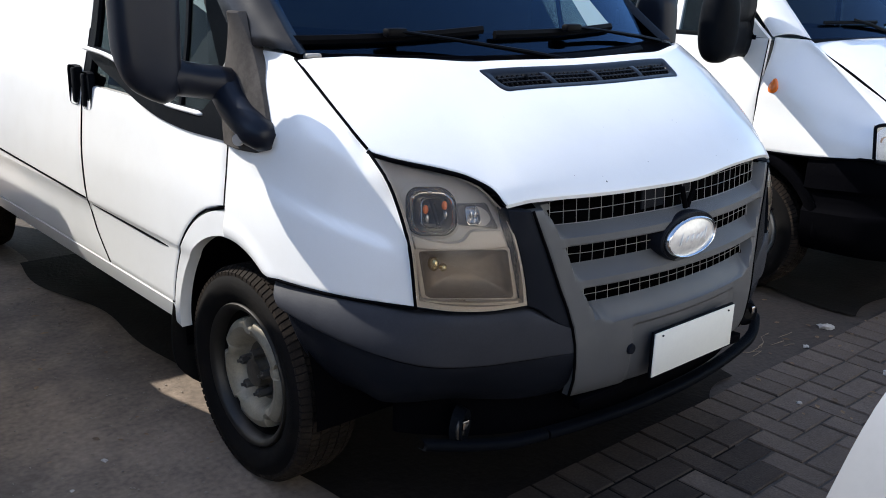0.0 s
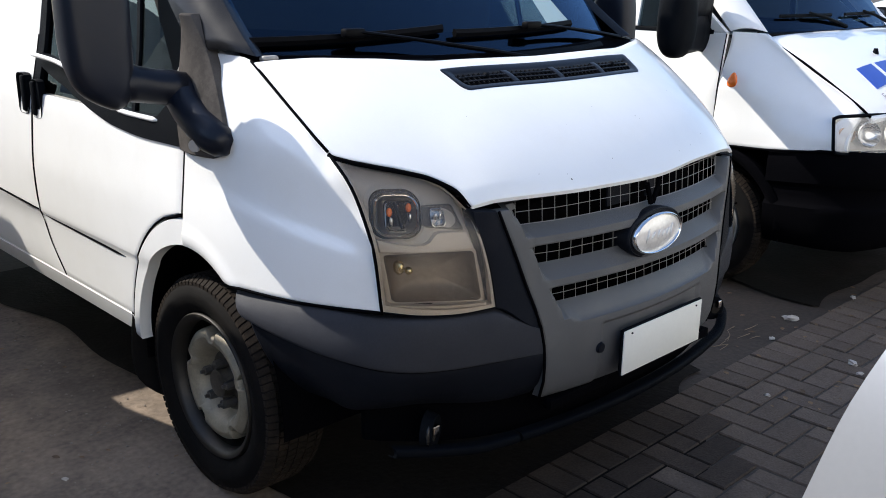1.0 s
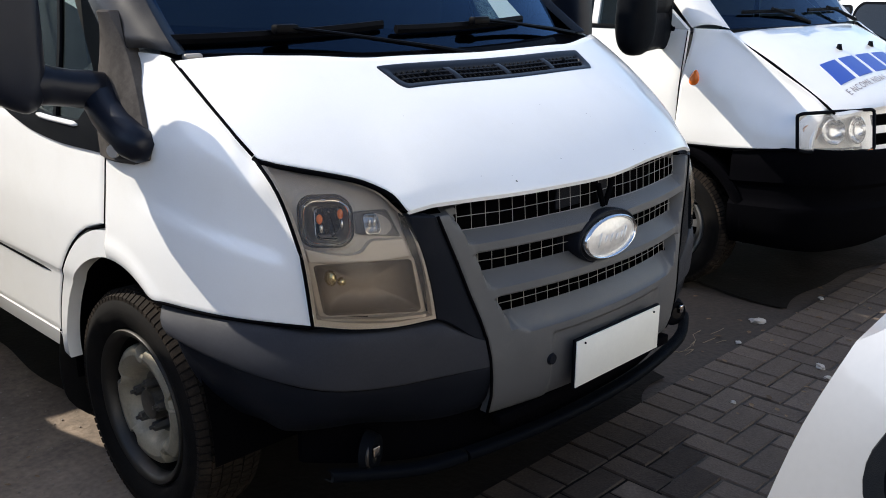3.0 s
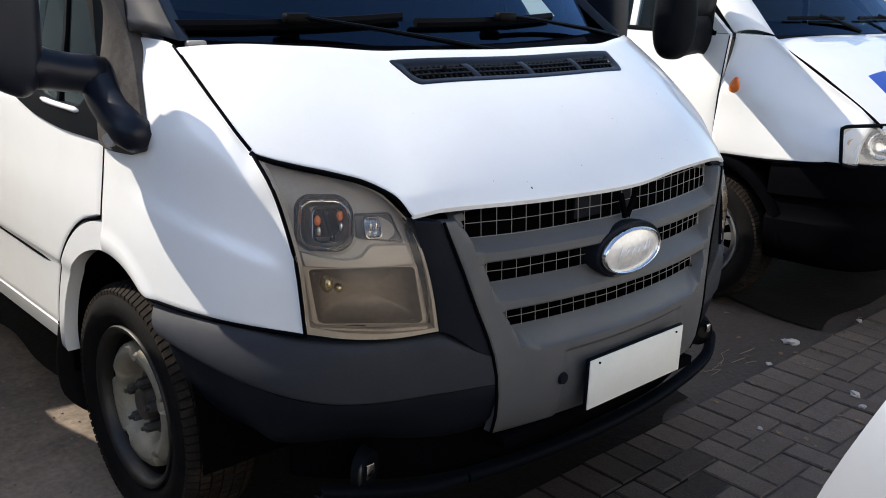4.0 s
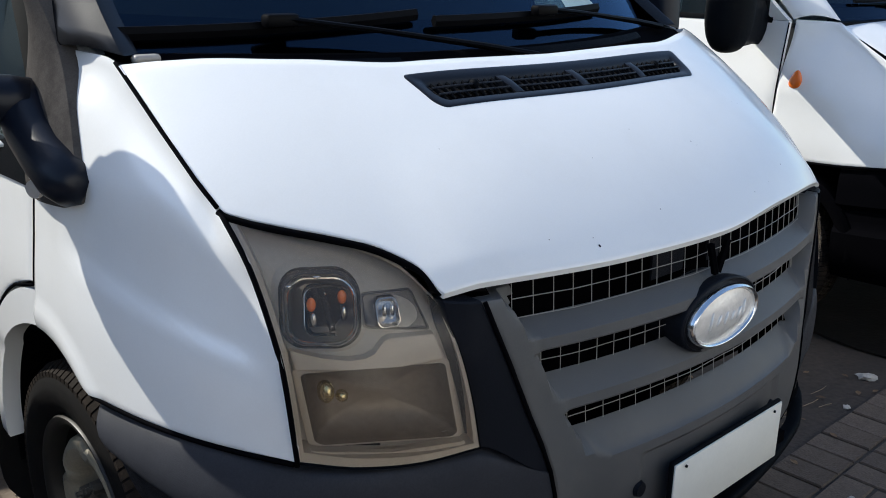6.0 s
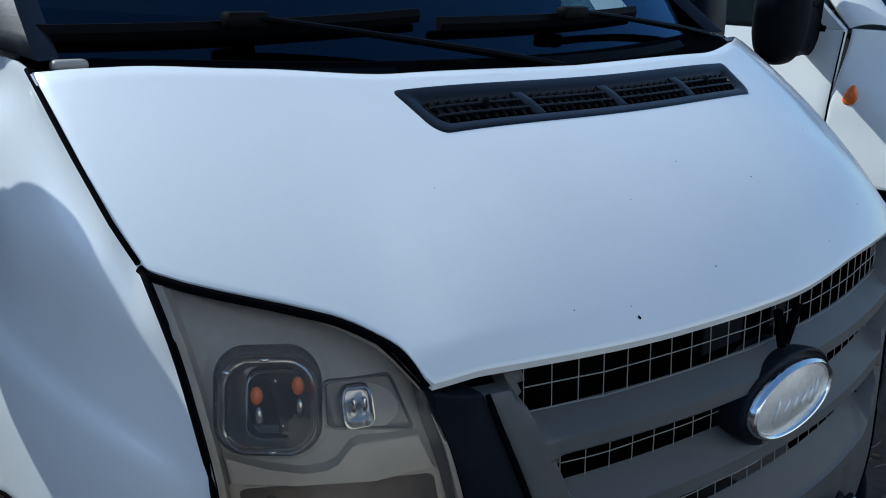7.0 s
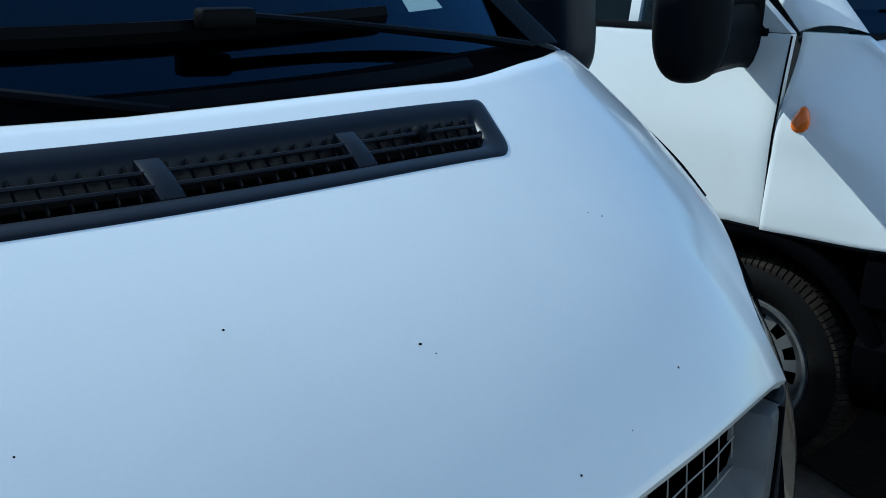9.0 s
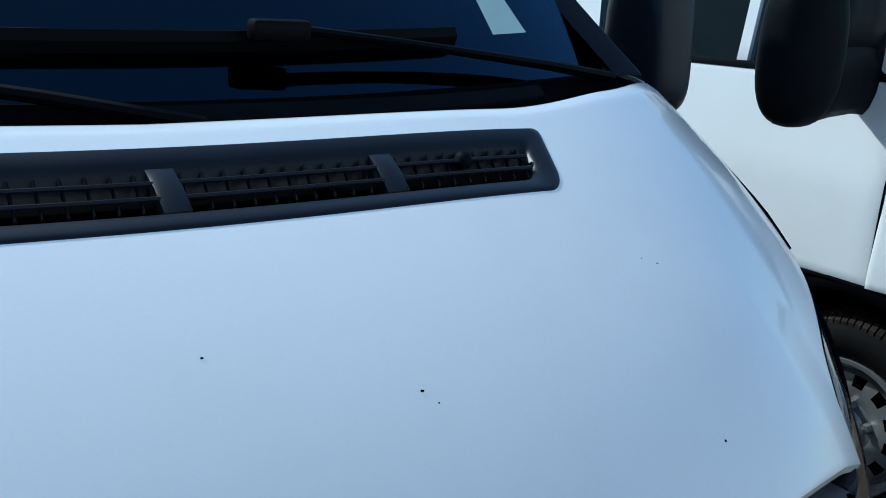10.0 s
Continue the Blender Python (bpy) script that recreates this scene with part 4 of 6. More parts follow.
    # dark tubes that paint the shade in the door gaps
    for pts in ([(flank_x(door_back(z), z) - 0.002, door_back(z) - 0.001, z) for z in frange(0.478, 1.34, 16)], [(flank_x(door_front(z), z) - 0.001, door_front(z) + 0.001, z) for z in frange(0.47, 0.886, 16)]):
        bm = bmesh.new()
        tube(bm, [(s * x, y, z) for x, y, z in pts], 0.0036, 6)
        part("seam_seal", finish(bm, 3), DARK, van)
    # dark tube that paints the shade in the door's groove
    bm = bmesh.new()
    tube(bm, [(s * (flank_x(y, 0.675) + 0.0005), y, 0.672 + 0.021 * (y - 1.36)) for y in frange(1.37, 2.02, 10)], [0.001] + [0.0042] * 9 + [0.003], 6)
    part("rub_groove", finish(bm, 3), DARK, door)
    # upper door behind the glass line, frame and window
    def post_at(u, v, s=s):
        z = 1.137 + (1.95 - 1.137) * v
        y0 = 2.045 - 0.10 * smooth(1.5, 1.95, z)
        y = y0 + (door_back(z) - 0.006 - y0) * u
        return Vector((s * flank_x(y, z), y, z))
    part("window_post", shell(post_at, steps(6), steps(14), (-s, 0, 0), 0.03, 0.003), BLACK, door)
    def trim_at(u, v, s=s):
        y = 0.98 + 1.12 * u
        lo = spline([(0.98, 1.084), (1.2, 1.081), (1.40, 1.092), (1.57, 1.120), (1.78, 1.172), (1.92, 1.202), (2.06, 1.240), (2.10, 1.255)], y)
        hi = spline([(0.98, 1.150), (1.06, 1.190), (1.10, 1.192), (1.14, 1.152), (1.30, 1.150), (1.42, 1.156), (1.52, 1.190), (1.65, 1.232), (1.80, 1.256), (2.10, 1.280)], y)
        z = lo + (hi - lo) * v
        return Vector((s * (flank_x(y, z) + 0.006), y, z))
    part("window_trim", shell(trim_at, steps(30), steps(4), (-s, 0, 0), 0.03, 0.003), BLACK, door, "black waist trim")
    def glass_at(u, v, s=s):
        z = 1.14 + (1.93 - 1.14) * v
        y0 = 1.0 + 0.62 * v
        y = y0 + (2.06 - y0) * u
        return Vector((s * (flank_x(y, z) - 0.014), y, z))
    pane = part("side_window", patch(glass_at, frange(0, 1, 12), frange(0, 1, 10), (s, 0, 0)), PANE, door)
    pane.visible_shadow = False
    for yy, w in ((1.40, 0.018), (1.72, 0.014)):
        def bar_at(u, v, s=s, yy=yy, w=w):
            z = 1.15 + 0.75 * v
            y = yy - 0.10 * (1 - v) * (yy < 1.5) + w * u
            return Vector((s * (flank_x(y, z) - 0.004), y, z))
        part("window_bar", shell(bar_at, [0, 1], steps(8), (-s, 0, 0), 0.015, 0.002), BLACK, door)
    for y0, y1, dz in ((1.13, 1.400, 0.0), (1.72, 2.07, 0.004)):
        bm = bmesh.new()
        tube(bm, [(s * (flank_x(y, 1.16) + 0.008), y, spline([(1.08, 1.150), (1.13, 1.143), (1.30, 1.143), (1.40, 1.147), (1.60, 1.218), (1.72, 1.240), (1.88, 1.262), (2.10, 1.272)], y) + dz) for y in frange(y0, y1, 10)], [0.004] + [0.0095] * 9 + [0.005], 8, 0.9)
        part("window_sill", finish(bm, 3), WHITE, door)
    # pull handle
    def plate_box(x0, x1, y0, y1, z0, z1, b):
        q = bmesh.new()
        box(q, min(s * x0, s * x1), max(s * x0, s * x1), y0, y1, z0, z1, b)
        return finish(q)
    hx = flank_x(2.05, 1.1)
    recess = part("handle_recess", plate_box(hx - 0.012, hx + 0.003, 2.005, 2.085, 1.045, 1.185, 0.02), BLACK, door)
    part("handle", plate_box(hx - 0.004, hx + 0.014, 2.046, 2.078, 1.052, 1.178, 0.008), BLACK, recess)

    # load side, with the sliding door's edge and handle
    def side_at(u, v, s=s):
        z = 0.475 + (2.75 - 0.475) * v
        y = door_back(min(z, 1.9)) + 0.002 + (5.15 - door_back(min(z, 1.9))) * u
        return Vector((s * flank_x(y, z), y, z))
    side = part("body_side", shell(side_at, steps(20), sorted({i / 30 for i in range(31)} | {(0.68 - 0.475) / 2.275, (0.70 - 0.475) / 2.275, 0.01, 0.99}), (-s, 0, 0), 0.03, 0.003), WHITE, van, "white load side")
    # the groove's painted shade, carried on along the load side
    bm = bmesh.new()
    tube(bm, [(s * (flank_x(y, 0.71) + 0.0005), y, 0.700 + 0.028 * (y - 2.0)) for y in frange(2.07, 3.3, 12)], [0.003] + [0.0042] * 11 + [0.001], 6)
    part("rub_groove", finish(bm, 3), DARK, side)
    rec = part("handle_recess", plate_box(hx - 0.012, hx + 0.003, 2.125, 2.215, 1.050, 1.200, 0.02), BLACK, side)
    part("handle", plate_box(hx - 0.004, hx + 0.014, 2.140, 2.172, 1.058, 1.192, 0.008), BLACK, rec)
    def sill_at(u, v, s=s):
        y = 1.345 + 2.4 * u
        z = 0.40 + 0.07 * v
        return Vector((s * (flank_x(y, z) - 0.015 * (1 - v)), y, z))
    part("sill", shell(sill_at, steps(12), steps(4), (-s, 0, 0), 0.04, 0.003), WHITE, van)
    # mirror foot and windscreen pillar cladding
    def foot_at(u, v, s=s):
        z = 1.078 + 0.375 * v
        y0 = spline([(1.078, 0.775), (1.10, 0.742), (1.14, 0.748), (1.17, 0.766), (1.25, 0.822), (1.35, 0.900), (1.43, 0.960), (1.51, 1.02)], z)
        y1 = spline([(1.078, 0.974), (1.25, 1.035), (1.36, 1.040), (1.43, 1.035), (1.51, 1.05)], z)
        if v < 0.06:
            y0 += 0.03 * (1 - v / 0.06)
        y = y0 + (y1 - y0) * u
        x = flank_x(y, z)
        if z > 1.30:
            x = x + (0.905 - x) * smooth(1.30, 1.5, z)
        return Vector((s * (x + 0.012 + 0.014 * math.sin(math.pi * u)), y, z))
    foot = part("mirror_foot", shell(foot_at, steps(12), steps(20), (-s, 0, 0), 0.035, 0.006), FOOT, van, "black plastic mirror foot")
    bm = bmesh.new()
    bmesh.ops.create_cone(bm, cap_ends=True, segments=20, radius1=0.0175, radius2=0.0165, depth=0.010, matrix=Matrix.Translation((s * 1.003, 0.834, 1.114)) @ Matrix.Rotation(-s * 0.5, 4, "Z") @ Matrix.Rotation(s * math.pi / 2, 4, "Y"))
    part("cover_cap", finish(bm), LAMPGREY, foot)
    # mirror
    def mirror_head():
        q = bmesh.new()
        bmesh.ops.create_uvsphere(q, u_segments=36, v_segments=24, radius=1)
        for vtx in q.verts:
            c = vtx.co
            f = lambda a, p: math.copysign(abs(a) ** p, a)
            x, y, z = f(c.x, 0.55), f(c.y, 0.6), f(c.z, 0.42)
            taper = 1 - 0.05 * (1 - z)
            hw, zc, hz = (0.095, 1.395, 0.192) if s < 0 else (0.062, 1.388, 0.142)
            across = hw + 1.085 - hw * x * taper
            rise = (0.07 * max(0, (across - 1.145) / 0.13) ** 1.2 + 0.085 * max(0, y)) * max(0, -z) if s < 0 else 0
            vtx.co = Vector((s * across, (1.0 if s < 0 else 1.03) + (0.056 if s < 0 else 0.085) * y * (1.1 - 0.1 * z), zc + hz * z + rise))
        return finish(q, 3)
    mirror = part("door_mirror", mirror_head(), MIRRORBLACK, van, "large black long-arm door mirror")
    bm = bmesh.new()
    tube(bm, [(s * 1.14, 1.00, 1.285), (s * 1.08, 0.995, 1.270), (s * 1.03, 0.985, 1.261), (s * 0.985, 0.975, 1.255), (s * 0.950, 0.962, 1.250)], [0.060, 0.050, 0.048, 0.050, 0.046], 20)
    part("mirror_arm", finish(bm, 2), MIRRORBLACK, mirror)
    bm = bmesh.new()
    tube(bm, [(s * 0.950, 1.000, 1.266), (s * 0.958, 0.970, 1.238), (s * 0.962, 0.920, 1.197), (s * 0.964, 0.860, 1.163), (s * 0.962, 0.803, 1.139), (s * 0.956, 0.765, 1.126), (s * 0.948, 0.742, 1.115)], [0.044, 0.053, 0.051, 0.049, 0.050, 0.044, 0.024], 20)
    part("mirror_arm", finish(bm, 2), MIRRORBLACK, mirror)
    bm = bmesh.new()
    hw = 0.07 if s < 0 else 0.05
    box(bm, s * (1.106 + hw) - hw, s * (1.106 + hw) + hw, 1.052 if s < 0 else 1.112, 1.058 if s < 0 else 1.118, 1.36 if s < 0 else 1.29, 1.53, 0.02)
    part("mirror_glass", finish(bm), CHROME, mirror)

    def pillar2(u, v, s=s):
        z = 1.350 + 0.642 * v
        y = spline([(0, 0.738), (0.1, 0.83), (0.3, 1.0), (1, 1.56)], v) + (0.10 + 0.14 * (1 - v)) * u
        xin = spline([(0, 0.858), (0.12, 0.845), (0.5, 0.79), (1, 0.70)], v)
        xout = spline([(0, 0.912), (0.3, 0.885), (1, 0.80)], v)
        return Vector((s * (xin + (xout - xin) * math.sin(u * math.pi / 2)), y, z + 0.012 * math.sin(math.pi * u)))
    part("windscreen_pillar", shell(pillar2, steps(10), steps(20), (-s * 0.8, 0.5, 0), 0.05, 0.004), PILLAR, van, "black textured windscreen pillar")
    # mud flap
    def flap_at(u, v, s=s):
        z = 0.165 + 0.375 * v
        round_ = 0.09 * max(0.0, 1 - v / 0.28) ** 2
        x = 0.79 + round_ * 0.6 + (0.185 + 0.018 * math.sin(math.pi * min(1, v * 1.3)) - 1.4 * round_) * u
        return Vector((s * x, 1.330 + 0.030 * math.sin(2.6 * v) - 0.035 * (1 - v) ** 2 + 0.015 * u, z))
    part("mud_flap", shell(flap_at, steps(8), steps(14), (0, 1, 0), 0.008, 0.002), RUBBER, van, "black rubber mud flap")
    # arch liner
    def liner_at(u, v, s=s):
        a = math.radians(-5 + 190 * u)
        return Vector((s * (0.95 - 0.36 * v), ARCH_Y + 0.40 * math.cos(a), ARCH_Z + 0.455 * math.sin(a)))
    part("arch_liner", shell(liner_at, steps(24), [0, 0.5, 1], (0, 0, 1), 0.004, 0.0), DARK, van)


# windscreen, cowl, roof and inside
def screen_at(u, v):
    a = 2 * u - 1
    y0 = 0.665 + 0.15 * abs(a) ** 2.4
    y1 = 1.47 + 0.10 * a * a
    return Vector((a * (0.855 - 0.14 * v), y0 + (y1 - y0) * v, 1.315 + 0.03 * a * a + (0.69 - 0.03 * a * a) * v + 0.05 * math.sin(math.pi * v)))


screen = part("windscreen", patch(screen_at, frange(0, 1, 28), frange(0, 1, 20), (0, -0.7, 0.7)), SCREEN, van, "tinted windscreen reflecting the sky")
screen.visible_shadow = False


def cowl_at(u, v):
    a = 2 * u - 1
    y0 = spline(REAR, abs(a)) + 0.012
    y1 = 0.68 + 0.15 * abs(a) ** 2.4
    x = a * 0.862
    dip = -0.030 * math.sin(math.pi * min(1, v * 1.25)) + 0.010 * smooth(0.5, 0.8, v)
    z = (1.325 + 0.014 * abs(a) ** 4) * (1 - v) + (1.318 + 0.03 * a * a) * v + dip * (1 - abs(a) ** 6)
    return Vector((x, y0 + max(0.02, y1 - y0) * v, z))


cowl = part("cowl", shell(cowl_at, steps(48), steps(14), (0, 0, -1), 0.02, 0.002), DARK, van, "black plastic scuttle panel")
for x0, x1, v0 in ((-0.60, -0.30, 0.62), (0.02, 0.62, 0.66)):
    def strip_at(u, v, x0=x0, x1=x1, v0=v0):
        x = x0 + (x1 - x0) * u
        p = cowl_at((x / 0.862 + 1) / 2, v0 + 0.10 * v)
        return p + Vector((0, 0, 0.005))
    part("cowl_strip", shell(strip_at, steps(16), [0, 0.5, 1], (0, 0, -1), 0.008, 0.001), BLACK, cowl)
bm = shell(lambda u, v: Vector(((2 * u - 1) * 0.76, 1.50 + 3.6 * v, 2.02 + 0.70 * smooth(0, 0.22, v) + 0.10 * math.sin(math.pi * u) * (0.4 + 0.6 * smooth(0, 0.2, v)))), steps(16), steps(20), (0, 0, -1), 0.04, 0.004)
part("roof", bm, WHITE, van, "white roof")
bm = bmesh.new()
box(bm, -0.80, 0.80, 5.12, 5.16, 0.45, 2.70, 0.01)
part("rear_door", finish(bm), WHITE, van)
bm = bmesh.new()
box(bm, -0.58, 0.58, 0.50, 5.0, 0.28, 0.90)
part("underbody", finish(bm), DARK, van)
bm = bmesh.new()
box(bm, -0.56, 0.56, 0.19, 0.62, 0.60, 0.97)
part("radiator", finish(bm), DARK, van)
bm = bmesh.new()
box(bm, -0.80, 0.80, 1.40, 1.9, 0.80, 1.60, 0.08)
part("seat", finish(bm), SEAT, van)
def dash_at(u, v):
    p = screen_at(u, 0.02)
    return Vector((p.x * 0.98, p.y + 0.02 + 0.40 * v, p.z - 0.035 + 0.05 * math.sin(math.pi * v) - 0.25 * max(0, v - 0.7)))
part("dashboard", shell(dash_at, steps(16), steps(10), (0, 0, -1), 0.2, 0.01), DASH, van, "grey dashboard under the windscreen")
frit = part("windscreen_band", patch(lambda u, v: screen_at(u, 0.095 * v) + Vector((0, 0.004, -0.004)), frange(0, 1, 28), frange(0, 1, 4), (0, -0.7, 0.7)), DARK, screen, "black band along the foot of the glass")
bm = bmesh.new()
box(bm, -0.86, 0.86, 2.1, 2.15, 0.5, 1.98)
part("bulkhead", finish(bm), SEAT, van)

for sx in (-1,):
    bm = bmesh.new()
    box(bm, sx * 0.81 - 0.026, sx * 0.81 + 0.026, 0.738, 0.762, 1.334, 1.350, 0.007, 3)
    part("hinge_cover", finish(bm), LAMPGREY, cowl, "pale plastic hinge cover")

# wipers
def on_screen(x, z):
    v = (z - 1.33) / 0.70
    return screen_at((x / (0.855 - 0.14 * v) + 1) / 2, v)


for x0, z0, x1, z1, xp, xk in ((-0.86, 1.345, -0.18, 1.388, 0.09, -0.53), (-0.14, 1.376, 0.50, 1.380, 0.80, 0.22)):
    bm = bmesh.new()
    blade = [on_screen(x0 + (x1 - x0) * i / 10, z0 + (z1 - z0) * i / 10 + 0.006) + Vector((0, -0.012, 0.012)) for i in range(11)]
    tube(bm, blade, 0.009, 6, 1.6)
    wiper = part("wiper_blade", finish(bm), WIPERBLACK, van, "black wiper blade resting on screen")
    pivot = cowl_at((xp / 0.862 + 1) / 2, 0.55) + Vector((0, 0, 0.015))
    mid = on_screen(xk, (z0 + z1) / 2) + Vector((0, -0.035, 0.036))
    bm = bmesh.new()
    tube(bm, [pivot, pivot.lerp(mid, 0.25) + Vector((0, 0, 0.004)), pivot.lerp(mid, 0.7) + Vector((0, 0, 0.004)), mid], [0.013, 0.011, 0.008, 0.009], 8, 0.7)
    part("wiper_arm", finish(bm), WIPERBLACK, wiper)
    bm = bmesh.new()
    box(bm, mid.x - 0.045, mid.x + 0.03, mid.y - 0.010, mid.y + 0.02, mid.z - 0.016, mid.z + 0.010, 0.007)
    part("wiper_clip", finish(bm), WIPERBLACK, wiper)


# wheels
def wheel(owner, x, y, r, width, s, rim_mat, steel_style, rear=False):
    """Tyre with tread blocks, steel rim with holes, hub and studs; s is the side it faces."""
    c = Vector((x, y, r - 0.005))
    R = r * (0.64 if steel_style else 0.60)
    w = width / 2
    bm = bmesh.new()
    lathe(bm, [(s * w * -0.2, R - 0.03), (s * w * -0.2, 0.01)], 32, c)
    hub = part("wheel", finish(bm), DARK, owner, at=c)
    bm = bmesh.new()
    prof = [(w * 0.72, R + 0.004), (w * 0.90, R + 0.018), (w * 1.02, R + 0.06), (w * 1.0, r - 0.055), (w * 0.90, r - 0.022), (w * 0.72, r - 0.010), (0, r - 0.008), (-w * 0.72, r - 0.010), (-w * 0.95, r - 0.04), (-w, R + 0.05), (-w * 0.7, R)]
    lathe(bm, [(s * a, b) for a, b in prof], 64, c)
    part("tyre", finish(bm, 1.0), RUBBER, hub, "dusty black tyre")
    bm = bmesh.new()
    n = 92
    for i in range(n):
        for row, (t0, t1, off) in enumerate(((-0.86, -0.60, 0), (-0.55, -0.28, 0.5), (-0.23, 0.03, 0.1), (0.08, 0.34, 0.6), (0.39, 0.66, 0.3), (0.70, 0.94, 0.8))):
            a0 = 2 * math.pi * (i + off) / n
            da = 2 * math.pi / n * 0.76
            vs_ = []
            for a in (a0, a0 + da):
                for t in (t0, t1):
                    lo = r - 0.012 - 0.016 * max(0, abs(t) - 0.72) / 0.2
                    slant = a + (0.012 if row % 2 else -0.012) * (t > t0)
                    for rr in (lo - 0.004, lo + 0.008):
                        vs_.append(bm.verts.new((c.x + s * t * w, c.y + rr * math.cos(slant), c.z + rr * math.sin(slant))))
            for f in ((0, 1, 3, 2), (4, 6, 7, 5), (0, 4, 5, 1), (2, 3, 7, 6), (1, 5, 7, 3)):
                bm.faces.new([vs_[q] for q in f])
    bmesh.ops.recalc_face_normals(bm, faces=bm.faces)
    tread = part("tread", bm, TREAD, hub)
    tread["kind"] = "stuff"
    bm = bmesh.new()
    lathe(bm, [(s * w * 0.74, R + 0.006), (s * w * 0.86, R + 0.002), (s * w * 0.84, R - 0.010), (s * w * 0.40, R - 0.022), (s * w * -0.3, R - 0.03), (s * -w * 0.7, R)], 64, c)
    rim = part("rim", finish(bm, 0.9), RIMDARK if steel_style else rim_mat, hub, "dusty steel rim")
    if steel_style:
        bm = bmesh.new()
        lathe(bm, [(s * w * 0.70, R + 0.004), (s * w * 0.84, R + 0.007), (s * w * 0.90, R + 0.003), (s * w * 0.89, R - 0.006), (s * w * 0.80, R - 0.016), (s * w * 0.50, R - 0.022)], 64, c)
        part("rim_lip", finish(bm, 0.9), RIMLIP, rim)
    bm = bmesh.new()
    if steel_style:
        # pressed disc with five notches in its edge
        nn = 150
        shape = [(1.0, 0.10), (0.995, 0.48), (0.975, 0.62), (0.93, 0.70), (0.86, 0.74), (0.79, 0.70), (0.72, 0.58), (0.68, 0.44), (0.63, 0.26), (0.58, 0.19), (0.44, 0.17), (0.30, 0.17)]
        loops = []
        for q in range(nn):
            a = 2 * math.pi * q / nn
            notch = smooth(0.80, 0.90, math.cos(5 * (a - math.radians(88))))
            edge = R * (0.80 - 0.105 * notch)
            loops.append([bm.verts.new((c.x + s * w * d, c.y + k * (0.72 * R + (edge - 0.72 * R) * smooth(0.6, 1.0, k)) * math.cos(a), c.z + k * (0.72 * R + (edge - 0.72 * R) * smooth(0.6, 1.0, k)) * math.sin(a))) for k, d in shape])
        for l0, l1 in zip(loops, loops[1:] + loops[:1]):
            for q in range(len(shape) - 1):
                bm.faces.new((l0[q], l1[q], l1[q + 1], l0[q + 1]))
    else:
        profile = [(w * 0.30, R - 0.020), (w * 0.34, R - 0.034), (w * 0.52, R - 0.045), (w * 0.60, R - 0.078), (w * 0.52, 0.085), (w * 0.46, 0.075), (w * 0.50, 0.050), (w * 0.56, 0.045), (w * 0.58, 0.001)]
        lathe(bm, [(s * a, b) for a, b in profile], 72, c, lambda q, j: j == 2 and (q % 6) in (0, 1, 2))
    part("wheel_disc", finish(bm, 0.5), rim_mat, hub)
    if steel_style:
        bm = bmesh.new()
        lathe(bm, [(s * w * 0.17, 0.46 * R), (s * w * 0.20, 0.45 * R), (s * w * 0.21, 0.062), (s * w * 0.30, 0.050), (s * w * 0.60, 0.044), (s * w * 0.63, 0.034), (s * w * 0.64, 0.001)], 32, c)
        part("hub_centre", finish(bm, 0.6), HUB, hub, "dark greasy hub centre")
    for i in range(5):
        a = 2 * math.pi * (i + 0.3) / 5
        bm = bmesh.new()
        p = c + Vector((s * w * 0.36, 0.066 * math.cos(a), 0.066 * math.sin(a)))
        bmesh.ops.create_cone(bm, cap_ends=True, segments=6, radius1=0.017, radius2=0.014, depth=0.045, matrix=Matrix.Translation(p + Vector((s * 0.012, 0, 0))) @ Matrix.Rotation(s * math.pi / 2, 4, "Y"))
        bmesh.ops.create_cone(bm, cap_ends=True, segments=8, radius1=0.008, radius2=0.006, depth=0.07, matrix=Matrix.Translation(p + Vector((s * 0.012, 0, 0))) @ Matrix.Rotation(s * math.pi / 2, 4, "Y"))
        part("wheel_nut", finish(bm), NUT if steel_style else rim_mat, hub)
    return hub


for s in (-1, 1):
    wheel(van, s * 0.855, 0.94, 0.353, 0.215, s, STEEL, True)
    wheel(van, s * 0.855, 4.10, 0.353, 0.215, s, STEEL, True)

# ---- the white delivery van ----
BX = 3.03
van_b = thing("delivery_van", (BX, 0, 0), "white delivery van with black bumper and blue hood lettering", "van")


def side_b(y, z):
    w = spline([(0.3, 0.985), (0.75, 1.0), (1.0, 0.995), (1.15, 0.975), (1.32, 0.945), (1.6, 0.90), (2.1, 0.82)], z)
    return w - 0.26 * max(0, 0.82 - y) ** 2 - 0.45 * smooth(0.82, 1.15, z) * max(0, 1.03 - y) ** 2 * smooth(1.6, 1.3, z)


def hood_b(u, v):
    a = abs(u)
    y0, y1 = 0.165 + 0.12 * a ** 2.2, 0.80 + 0.06 * a * a
    z = spline([(0, 0.975), (0.06, 1.005), (0.3, 1.098), (0.6, 1.200), (1, 1.312)], v) - (0.02 + 0.015 * (1 - v)) * a ** 4
    return Vector((BX + u * spline([(0, 0.80), (0.5, 0.825), (1, 0.82)], v), y0 + (y1 - y0) * v, z))


hood = part("hood", shell(hood_b, [2 * a - 1 for a in steps(40, 0.006)], steps(30), (0, 0.3, -0.95), 0.02, 0.003), WHITE, van_b, "white hood with blue lettering")


def hood_b_z(x, y):
    v = 0.5
    for _ in range(8):
        u = (x - BX) / spline([(0, 0.80), (0.5, 0.825), (1, 0.82)], v)
        y0, y1 = 0.165 + 0.12 * abs(u) ** 2.2, 0.80 + 0.06 * u * u
        v = min(1, max(0, (y - y0) / (y1 - y0)))
    return hood_b(u, v).z


